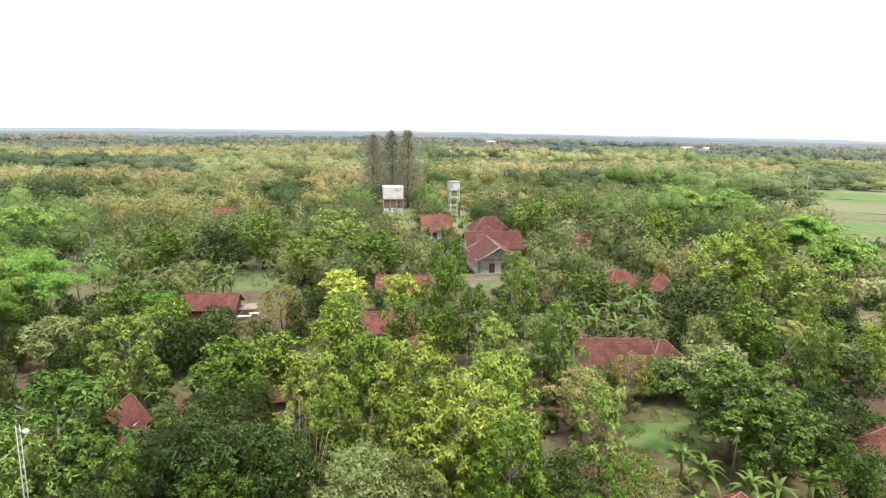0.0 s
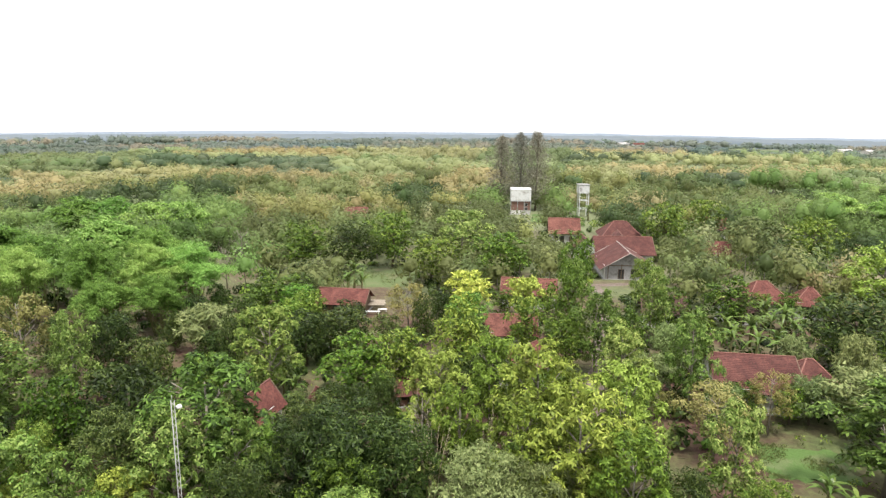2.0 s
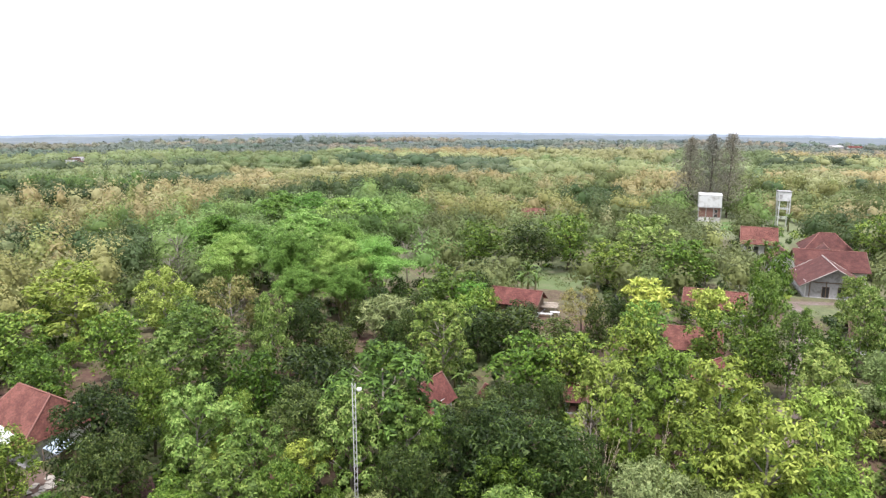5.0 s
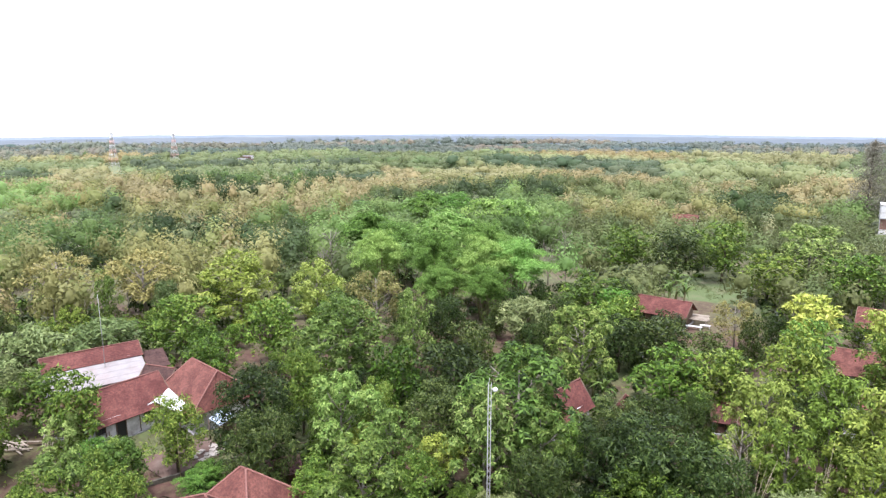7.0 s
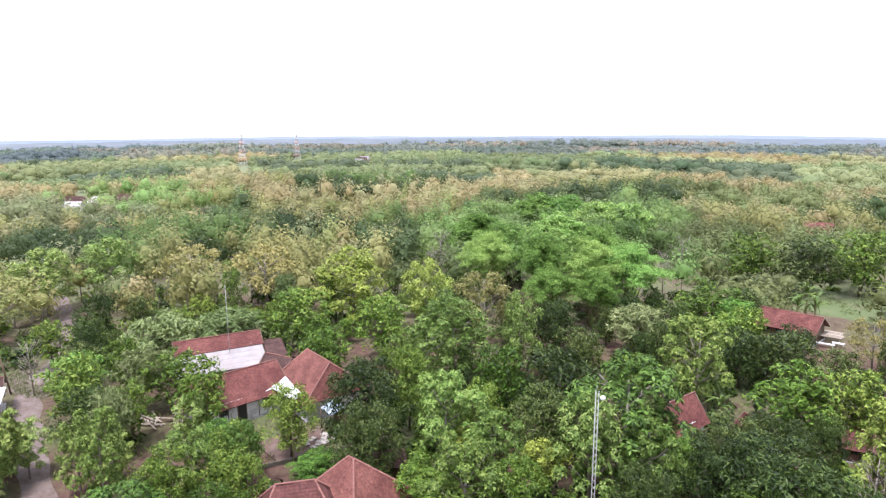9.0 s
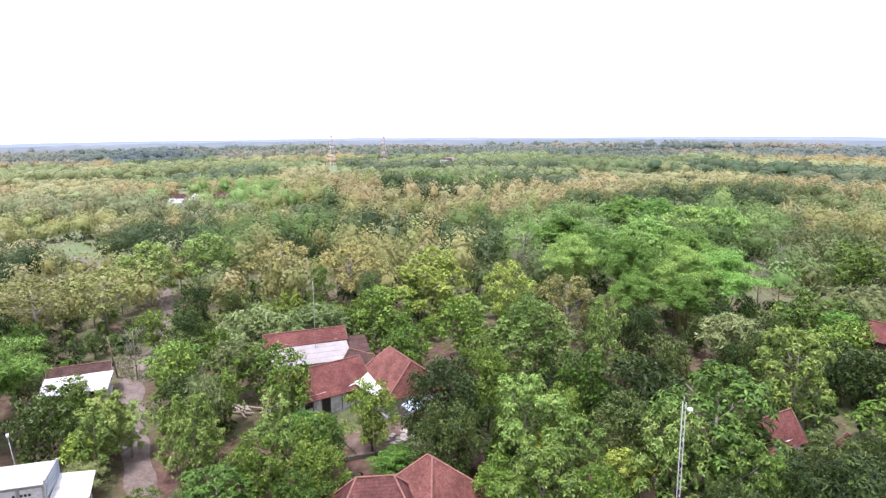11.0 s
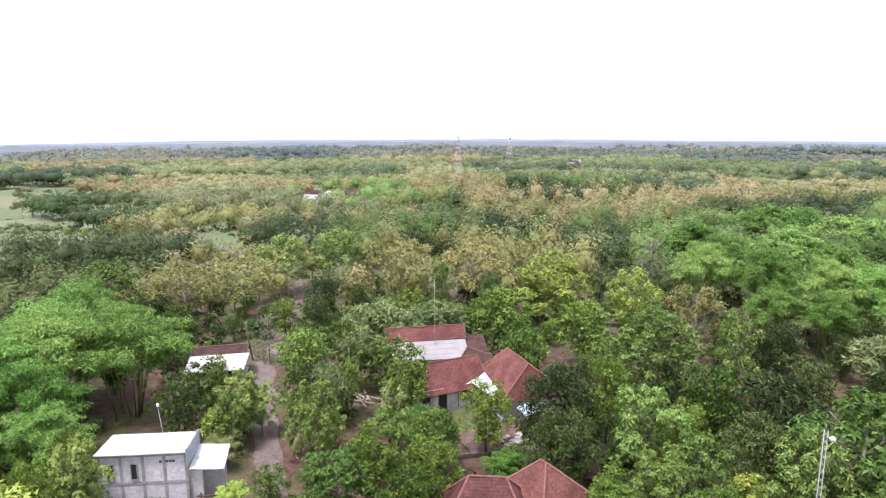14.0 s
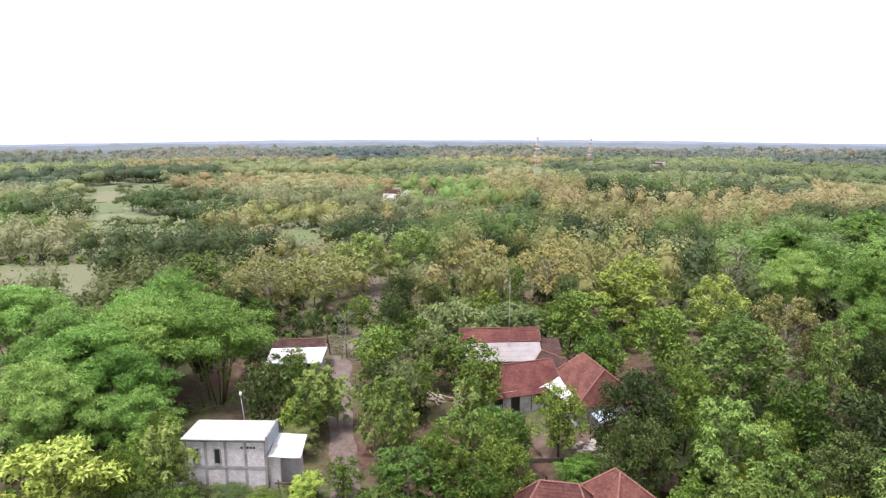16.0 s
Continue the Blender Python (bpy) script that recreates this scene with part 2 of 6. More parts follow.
MAT = {
    "tile": tile_material("clay_tile", (0.5, 0.15, 0.12), (0.7, 0.265, 0.21), (0.36, 0.16, 0.13)),
    "tile_orange": tile_material("orange_clay_tile", (0.55, 0.2, 0.15), (0.74, 0.33, 0.25), (0.42, 0.2, 0.155)),
    "tile_maroon": tile_material("maroon_clay_tile", (0.35, 0.105, 0.085), (0.55, 0.185, 0.15), (0.27, 0.12, 0.1)),
    "tile_brown": tile_material("weathered_clay_tile", (0.22, 0.095, 0.075), (0.35, 0.155, 0.125), (0.19, 0.12, 0.1)),
    "sheet": sheet_material("pale_metal_sheet", (0.46, 0.42, 0.41), (0.62, 0.585, 0.58), (0.31, 0.21, 0.18)),
    "white_sheet": sheet_material("white_metal_sheet", (0.72, 0.7, 0.69), (0.9, 0.88, 0.87), (0.5, 0.44, 0.4)),
    "sheet_grey": sheet_material("grey_metal_sheet", (0.42, 0.43, 0.45), (0.58, 0.58, 0.6), (0.32, 0.22, 0.17)),
    "cap": plain("ridge_cap", (0.24, 0.095, 0.075), (0.42, 0.2, 0.16), 4, 0.85, 0.01),
    "cap_white": plain("mortar_ridge", (0.55, 0.5, 0.46), (0.72, 0.68, 0.63), 4, 0.85, 0.01),
    "plaster": plain("white_plaster", (0.82, 0.8, 0.79), (1.05, 1.03, 1.01), 1.5, 0.85, 0.004, wear=(0.4, 0.37, 0.34)),
    "concrete": plain("concrete", (0.42, 0.41, 0.41), (0.55, 0.54, 0.53), 3, 0.9, 0.008, wear=(0.22, 0.21, 0.2)),
    "brick": plain("brick_wall_red", (0.24, 0.125, 0.1), (0.34, 0.19, 0.155), 5, 0.9, 0.01),
    "wood": plain("weathered_wood", (0.14, 0.09, 0.06), (0.26, 0.18, 0.12), 4, 0.8, 0.006),
    "wood_pale": plain("pale_timber", (0.4, 0.33, 0.25), (0.6, 0.52, 0.42), 4, 0.8, 0.006),
    "bark": plain("bark", (0.12, 0.09, 0.065), (0.24, 0.19, 0.14), 6, 0.9, 0.02),
    "bark_pale": plain("pale_bark", (0.28, 0.24, 0.2), (0.44, 0.39, 0.33), 6, 0.9, 0.02),
    "straw": plain("dead_cane", (0.5, 0.4, 0.27), (0.72, 0.6, 0.42), 3, 0.8),
    "cane": plain("bamboo_cane", (0.22, 0.22, 0.08), (0.38, 0.33, 0.15), 3, 0.6),
    # near black, painted for the shade inside doors and windows; also lettering
    "dark": plain("near_black_fill", (0.02, 0.02, 0.02), (0.035, 0.033, 0.03), 2, 0.7),
    "steel": plain("galvanised_steel", (0.42, 0.42, 0.42), (0.6, 0.59, 0.57), 4, 0.5, metal=0.5),
    "white": plain("white_paint", (0.86, 0.86, 0.86), (1.0, 1.0, 1.0), 2, 0.6, wear=(0.48, 0.45, 0.42)),
    "orange_paint": plain("orange_paint", (0.8, 0.5, 0.42), (0.9, 0.58, 0.5), 2, 0.6),
    "blue_sheet": plain("pale_blue_sheet", (0.42, 0.52, 0.62), (0.56, 0.65, 0.74), 2, 0.5),
    "cloth_red": plain("red_cloth", (0.55, 0.05, 0.03), (0.75, 0.12, 0.05), 2, 0.9),
    "paving": plain("pale_paving", (0.42, 0.38, 0.33), (0.62, 0.57, 0.5), 0.9, 0.9, 0.01, wear=(0.3, 0.24, 0.2)),
    # blue-grey haze is mixed into this far canopy's own colour
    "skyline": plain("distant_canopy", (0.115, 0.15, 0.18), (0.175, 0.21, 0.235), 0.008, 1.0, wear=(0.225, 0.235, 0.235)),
    "dark_stone": plain("dark_rough_stone", (0.09, 0.08, 0.06), (0.19, 0.17, 0.13), 3, 0.95, 0.02),
    "earth_yard": plain("swept_earth", (0.13, 0.08, 0.06), (0.21, 0.135, 0.105), 0.9, 0.95, 0.02, wear=(0.3, 0.235, 0.19)),
    # the hills' blue is distance haze put into the base colour
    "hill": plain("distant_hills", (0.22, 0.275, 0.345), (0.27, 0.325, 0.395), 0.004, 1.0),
}


def ground_material():
    m, n, l, b = material("village_soil")
    big, fine = noise_node(n, l, 0.045, 5.0, 0.65), noise_node(n, l, 1.1, 8.0, 0.7)
    soil = ramp(n, l, fine, [(0.3, (0.048, 0.023, 0.017)), (0.55, (0.095, 0.047, 0.035)), (0.8, (0.165, 0.09, 0.067))])
    weed = ramp(n, l, fine, [(0.3, (0.045, 0.065, 0.02)), (0.7, (0.11, 0.13, 0.045))])
    f = ramp(n, l, math_node(n, l, "ADD", math_node(n, l, "MULTIPLY", big, 0.75), math_node(n, l, "MULTIPLY", fine, 0.25)),
             [(0.44, (0, 0, 0)), (0.6, (1, 1, 1))])
    tc, ln = n.new("ShaderNodeTexCoord"), n.new("ShaderNodeVectorMath")
    ln.operation = "LENGTH"
    l.new(tc.outputs["Object"], ln.inputs[0])
    reach = n.new("ShaderNodeMapRange")
    reach.inputs["From Min"].default_value, reach.inputs["From Max"].default_value = 150, 300
    l.new(math_node(n, l, "ADD", ln.outputs["Value"], math_node(n, l, "MULTIPLY", big, 120.0)), reach.inputs["Value"])
    pasture = ramp(n, l, fine, [(0.3, (0.1, 0.13, 0.06)), (0.7, (0.2, 0.22, 0.115))])
    l.new(mix_color(n, l, reach.outputs["Result"], mix_color(n, l, f, soil, weed), pasture), b.inputs["Base Color"])
    b.inputs["Roughness"].default_value = 0.95
    bump(n, l, b, fine, 0.7, 0.08)
    return m


def field_material(name, a, b_, c):
    a, b_, c = dim(a), dim(b_), dim(c)
    m, n, l, b = material(name)
    big, fine = noise_node(n, l, 0.06, 4.0), noise_node(n, l, 2.5, 6.0, 0.7)
    col = mix_color(n, l, big, ramp(n, l, fine, [(0.3, a), (0.7, b_)]), c)
    worn = ramp(n, l, noise_node(n, l, 0.19, 6.0, 0.7), [(0.5, (0, 0, 0)), (0.72, (0.75, 0.75, 0.75))])
    col = mix_color(n, l, worn, col, (0.19, 0.155, 0.105))
    l.new(col, b.inputs["Base Color"])
    b.inputs["Roughness"].default_value = 0.9
    bump(n, l, b, fine, 0.6, 0.1)
    return m


def road_material():
    """Packed dirt worn pale in the wheel tracks, with soil and leaf litter in patches."""
    m, n, l, b = material("packed_dirt_road")
    fine, mid, big = noise_node(n, l, 3.0, 8.0, 0.75), noise_node(n, l, 0.6, 6.0, 0.7), noise_node(n, l, 0.16, 4.0)
    dust = ramp(n, l, fine, [(0.3, (0.13, 0.1, 0.09)), (0.7, (0.225, 0.185, 0.165))])
    soil = ramp(n, l, fine, [(0.3, (0.07, 0.042, 0.032)), (0.7, (0.14, 0.098, 0.07))])
    f = ramp(n, l, math_node(n, l, "ADD", math_node(n, l, "MULTIPLY", mid, 0.7), math_node(n, l, "MULTIPLY", big, 0.3)), [(0.44, (0, 0, 0)), (0.58, (1, 1, 1))])
    l.new(mix_color(n, l, math_node(n, l, "MULTIPLY", f, 0.8), dust, soil), b.inputs["Base Color"])
    b.inputs["Roughness"].default_value = 0.95
    bump(n, l, b, fine, 0.6, 0.06)
    return m


def block_material():
    """Unpainted concrete blocks in running bond, with mortar smears and damp stains."""
    m, n, l, b = material("grey_block_wall")
    tc, sp, cb, br = n.new("ShaderNodeTexCoord"), n.new("ShaderNodeSeparateXYZ"), n.new("ShaderNodeCombineXYZ"), n.new("ShaderNodeTexBrick")
    l.new(tc.outputs["Object"], sp.inputs["Vector"])
    l.new(math_node(n, l, "ADD", sp.outputs["X"], sp.outputs["Y"]), cb.inputs["X"])
    l.new(sp.outputs["Z"], cb.inputs["Y"])
    l.new(cb.outputs["Vector"], br.inputs["Vector"])
    br.inputs["Scale"].default_value = 1.0
    br.inputs["Brick Width"].default_value, br.inputs["Row Height"].default_value, br.inputs["Mortar Size"].default_value = 0.4, 0.2, 0.012
    br.inputs["Color1"].default_value, br.inputs["Color2"].default_value, br.inputs["Mortar"].default_value = (0.58, 0.54, 0.555, 1), (0.74, 0.695, 0.71, 1), (0.48, 0.445, 0.455, 1)
    damp = ramp(n, l, noise_node(n, l, 0.9, 7.0, 0.75), [(0.45, (0, 0, 0)), (0.7, (0.8, 0.8, 0.8))])
    smear = ramp(n, l, noise_node(n, l, 5.0, 6.0, 0.7), [(0.52, (0, 0, 0)), (0.68, (0.7, 0.7, 0.7))])
    col = mix_color(n, l, damp, br.outputs["Color"], (0.38, 0.345, 0.345))
    col = mix_color(n, l, smear, col, (0.5, 0.48, 0.48))
    l.new(col, b.inputs["Base Color"])
    b.inputs["Roughness"].default_value = 0.92
    bump(n, l, b, br.outputs["Fac"], -0.5, 0.01)
    return m


MAT["block"] = block_material()
MAT["road"] = road_material()
MAT["ground"] = ground_material()
MAT["rice"] = field_material("rice_green", (0.085, 0.18, 0.04), (0.13, 0.25, 0.055), (0.11, 0.21, 0.05))
MAT["stubble"] = field_material("stubble_pale", (0.17, 0.185, 0.09), (0.26, 0.255, 0.14), (0.19, 0.21, 0.105))
MAT["meadow"] = field_material("meadow_green", (0.1, 0.155, 0.05), (0.18, 0.225, 0.085), (0.14, 0.19, 0.07))
MAT["lawn"] = field_material("short_lawn", (0.065, 0.15, 0.025), (0.13, 0.24, 0.05), (0.11, 0.19, 0.045))
MAT["fallow"] = field_material("fallow_earth", (0.26, 0.18, 0.125), (0.38, 0.29, 0.21), (0.26, 0.22, 0.13))

# ---- mesh helpers ----
DOME = 9.0e-6


def gz(x, y):
    """Height of the land: a plain domed about the camera to fit its view of the horizon."""
    return -DOME * (x * x + y * y)


def fast_mesh(name, verts, per, mats, tint=None, normals=None):
    """A mesh of faces with `per` corners each, that share no vertices."""
    v = np.asarray(verts, dtype=np.float32).reshape(-1, 3)
    k = len(v) // per
    me = bpy.data.meshes.new(name)
    me.vertices.add(len(v))
    me.vertices.foreach_set("co", v.ravel())
    me.loops.add(len(v))
    me.loops.foreach_set("vertex_index", np.arange(len(v), dtype=np.int32))
    me.polygons.add(k)
    me.polygons.foreach_set("loop_start", np.arange(0, len(v), per, dtype=np.int32))
    me.update(calc_edges=True)
    if tint is not None:
        a = me.attributes.new("tint", "FLOAT", "FACE")
        a.data.foreach_set("value", np.asarray(tint, dtype=np.float32))
    for m in mats:
        me.materials.append(m)
    if normals is not None:
        me.normals_split_custom_set_from_vertices(np.asarray(normals, dtype=np.float32))
    return me


def part(name, bm, mat, parent=None, label=""):
    """Links a bmesh as one mesh object under a thing or a part."""
    me = bpy.data.meshes.new(name)
    bm.to_mesh(me)
    bm.free()
    me.materials.append(mat)
    return mesh_part(name, me, parent, label)


def mesh_part(name, me, parent=None, label=""):
    ob = new(name, me)
    ob.parent = parent
    return tagged(ob, label)


def box(bm, x0, y0, z0, x1, y1, z1):
    vs = [bm.verts.new((x, y, z)) for z in (z0, z1) for x, y in ((x0, y0), (x1, y0), (x1, y1), (x0, y1))]
    for f in ((3, 2, 1, 0), (4, 5, 6, 7), (0, 1, 5, 4), (1, 2, 6, 5), (2, 3, 7, 6), (3, 0, 4, 7)):
        bm.faces.new([vs[i] for i in f])
    return bm


def boxed(*args):
    return box(bmesh.new(), *args)


def tube(bm, points, radii, sides=6):
    """A tapered round bar along points."""
    rings = []
    for i, p in enumerate(points):
        p = Vector(p)
        d = (Vector(points[min(i + 1, len(points) - 1)]) - Vector(points[max(i - 1, 0)])).normalized()
        u = d.orthogonal().normalized()
        w = d.cross(u)
        rings.append([bm.verts.new(p + (u * math.cos(a) + w * math.sin(a)) * radii[i])
                      for a in (2 * math.pi * k / sides for k in range(sides))])
    for a, b in zip(rings, rings[1:]):
        for k in range(sides):
            f = bm.faces.new((a[k], a[(k + 1) % sides], b[(k + 1) % sides], b[k]))
            f.smooth = True
    bm.faces.new(rings[0][::-1])
    bm.faces.new(rings[-1])
    return bm


def tubed(points, radii, sides=6):
    return tube(bmesh.new(), points, radii, sides)


def unit(a):
    return a / np.maximum(np.linalg.norm(a, axis=1, keepdims=True), 1e-9)


def leaf_cloud(rng, centers, radii, n, length, width, up=0.2, droop=0.35, squash=0.8, jitter=0.38, low=-0.5):
    """Pointed leaves over the outside of each clump; n leaves a clump."""
    c = np.repeat(np.asarray(centers, float), n, axis=0)
    r = np.repeat(np.asarray(radii, float), n)[:, None]
    d = unit(rng.normal(size=c.shape))
    d[:, 2] = np.where(d[:, 2] < low, -d[:, 2], d[:, 2])
    pos = c + d * r * rng.uniform(0.5, 1.15, (len(c), 1)) * np.array([1, 1, squash])
    nor = unit(d * (1 - up) + np.array([0, 0, up]) + rng.normal(size=c.shape) * jitter)
    t = unit(np.cross(nor, rng.normal(size=c.shape)) + d * 0.4)
    t[:, 2] -= droop
    t = unit(t)
    s = unit(np.cross(nor, t))
    L = length * rng.uniform(0.6, 1.35, (len(c), 1))
    W = width * rng.uniform(0.7, 1.25, (len(c), 1)) * 0.5
    v = np.stack([pos + s * W + nor * L * 0.05, pos + t * L - nor * L * 0.08, pos - s * W], axis=1)
    return v.reshape(-1, 3)


def rosettes(rng, centers, radii, tips, leaves, length, width, droop=0.5, squash=0.9):
    """Shoot tips over each clump, each with a whorl of drooping kite-shaped leaves; four corners a leaf."""
    c = np.repeat(np.asarray(centers, float), tips, axis=0)
    r = np.repeat(np.asarray(radii, float), tips)[:, None]
    d = unit(rng.normal(size=c.shape))
    d[:, 2] = np.where(d[:, 2] < -0.45, -d[:, 2], d[:, 2])
    p = c + d * r * rng.uniform(0.55, 1.2, (len(c), 1)) * np.array([1, 1, squash])
    axis = unit(d + np.array([0, 0, 0.5]))
    side = unit(np.cross(axis, rng.normal(size=c.shape)))
    other = np.cross(axis, side)
    out = []
    for k in range(leaves):
        a = 2 * math.pi * k / leaves + rng.uniform(-0.5, 0.5, (len(c), 1))
        t = side * np.cos(a) + other * np.sin(a) + axis * rng.uniform(-0.1, 0.7, (len(c), 1))
        t[:, 2] -= droop * rng.uniform(0.4, 1.3, len(c))
        t = unit(t)
        w = unit(np.cross(t, axis))
        n = np.cross(w, t)
        L = length * rng.uniform(0.6, 1.3, (len(c), 1))
        W = width * rng.uniform(0.75, 1.2, (len(c), 1)) * 0.5
        m = p + t * L * 0.5 + n * L * 0.1
        out.append(np.stack([p, m + w * W, p + t * L - n * L * 0.06, m - w * W], axis=1))
    return np.concatenate(out).reshape(-1, 3)


# ---- land ----
def ring_sheet(name, radii, count, height, mat):
    bm = bmesh.new()
    rows = []
    for r in radii:
        rows.append([bm.verts.new((r * math.cos(a), r * math.sin(a), height(r, a))) for a in (2 * math.pi * i / count for i in range(count))])
    mid = bm.verts.new((0, 0, 0))
    for i in range(count):
        j = (i + 1) % count
        bm.faces.new((mid, rows[0][i], rows[0][j]))
        for a, b in zip(rows, rows[1:]):
            bm.faces.new((a[i], b[i], b[j], a[j]))
    for f in bm.faces:
        f.smooth = True
    return part(name, bm, mat)


ground = ring_sheet("ground", [20 * 1.13 ** i for i in range(46)], 120, lambda r, a: gz(r, 0), MAT["ground"])
tagged(ground, "reddish brown village soil with weedy patches", "ground", kind="structure")


def strip(name, line, width, mat, lift):
    bm = bmesh.new()
    pts = []
    for (x0, y0), (x1, y1) in zip(line, line[1:]):
        k = max(2, int(math.hypot(x1 - x0, y1 - y0) / 1.5))
        pts += [(x0 + (x1 - x0) * i / k, y0 + (y1 - y0) * i / k) for i in range(k)]
    pts.append(line[-1])
    prev = None
    for i, (x, y) in enumerate(pts):
        a, b = pts[max(i - 1, 0)], pts[min(i + 1, len(pts) - 1)]
        d = Vector((b[0] - a[0], b[1] - a[1])).normalized()
        w = width * (0.5 + 0.22 * noise.noise(Vector((i * 0.45, width, 0.3))) + 0.12 * noise.noise(Vector((i * 1.6, 4.0, width))))
        row = [bm.verts.new((x - d.y * w * s, y + d.x * w * s, gz(x, y) + lift * (1 - abs(s) ** 3 * 0.8))) for s in (-1, -0.5, 0, 0.5, 1)]
        if prev:
            for k in range(4):
                bm.faces.new((prev[k], row[k], row[k + 1], prev[k + 1]))
        prev = row
    return part(name, bm, mat)


ROAD = [(-44, 6.5), (-57.5, 8.3), (-72, 10), (-95, 13.5), (-103, 19), (-126, 26), (-147, 28), (-185, 18), (-230, 8)]
PATH_WAY = [(4, 70), (5.8, 96), (7.7, 113), (6.5, 134), (14.5, 137), (22, 134.5), (40, 138)]
tagged(strip("road", ROAD, 2.9, MAT["road"], 0.07), "pale dirt village road between the houses", "road", kind="structure")
tagged(strip("footpath", PATH_WAY, 2.2, MAT["road"], 0.07), "pale sandy path through the village", "path", kind="structure")


def field(name, x, y, lx, ly, yaw, mat, label, lift=0.12, ragged=0.3):
    """A slightly raised plot with uneven edges."""
    bm = bmesh.new()
    n = 14
    c, s = math.cos(radians(yaw)), math.sin(radians(yaw))
    grid = []
    for i in range(n + 1):
        row = []
        for j in range(n + 1):
            u, v = (i / n - 0.5) * lx, (j / n - 0.5) * ly
            if i in (0, n) or j in (0, n):
                u *= 0.94 + ragged * noise.noise(Vector((j * 0.55 + x, i * 0.3, y)))
                v *= 0.94 + ragged * noise.noise(Vector((i * 0.55 + y, j * 0.3, x)))
            px, py = x + u * c - v * s, y + u * s + v * c
            edge = i in (0, n) or j in (0, n)
            row.append(bm.verts.new((px, py, gz(px, py) + (0.01 if edge else lift))))
        grid.append(row)
    for i in range(n):
        for j in range(n):
            bm.faces.new((grid[i][j], grid[i + 1][j], grid[i + 1][j + 1], grid[i][j + 1]))
    FIELDS.append((x, y, lx / 2, ly / 2, c, s))
    return tagged(part(name, bm, mat), label, "field", kind="structure")


FIELDS = []
field("grass_plain", 186, 224, 92, 190, -29, MAT["meadow"], "open grassy land around the rice fields", 0.1)
field("rice_field", 206, 292, 70, 34, -29, MAT["rice"], "bright green flooded rice field", 0.3)
field("stubble_field", 184, 252, 76, 40, -29, MAT["stubble"], "pale harvested field with dry stubble", 0.3)
field("dry_channel", 165, 221, 62, 5, -29, MAT["road"], "pale dry channel between the fields", 0.3)
field("rice_field", 157, 200, 60, 24, -29, MAT["rice"], "bright green rice field behind trees", 0.3)
field("far_paddy", 215, 800, 190, 46, -14, MAT["rice"], "distant green paddy strip before the hills", 0.3)
field("far_paddy", 130, 850, 130, 30, -6, MAT["stubble"], "distant pale paddy strip before the hills", 0.3)
field("sandy_yard", 123, 259, 16, 22, 0, MAT["fallow"], "bare sandy clearing beneath the trees")
field("meadow", -37, 133, 15, 20, 8, MAT["meadow"], "small grass clearing beside the shed")
field("yard", 24.5, 66, 9, 7, 0, MAT["lawn"], "short green lawn in front of a house")
field("grass_plain", -352, -50, 120, 40, 6, MAT["meadow"], "open pale green paddy land among woods", 0.1, 1.1)
field("pale_field", -345, -54, 60, 20, 8, MAT["stubble"], "pale green paddy with dry patches", 0.3, 0.9)
field("pale_field", -240, -34, 46, 20, -14, MAT["meadow"], "narrow green paddy between hedges", 0.2)
field("pale_field", -290, -50, 26, 14, 10, MAT["meadow"], "pale green paddy plot", 0.3)
field("pale_field", -312, 33, 30, 14, 0, MAT["meadow"], "narrow pale green paddy strip", 0.2)
field("fallow_field", -160, -45, 36, 30, 0, MAT["stubble"], "dry fallow field with thin grass")
field("dusty_yard", -97, 14.5, 11, 7, 30, MAT["road"], "pale dusty junction of the village road")
field("lawn", -9.0, 222, 5, 20, 0, MAT["lawn"], "strip of lawn beside the unfinished building")
field("fallow_field", -203, 17, 26, 12, 0, MAT["meadow"], "small grassy plot by the road")
field("sandy_yard", 76, 106, 8, 12, 20, MAT["fallow"], "bare sandy yard beneath the trees")
field("sandy_yard", 66, 152, 20, 10, 0, MAT["fallow"], "bare sandy yard beneath the trees")


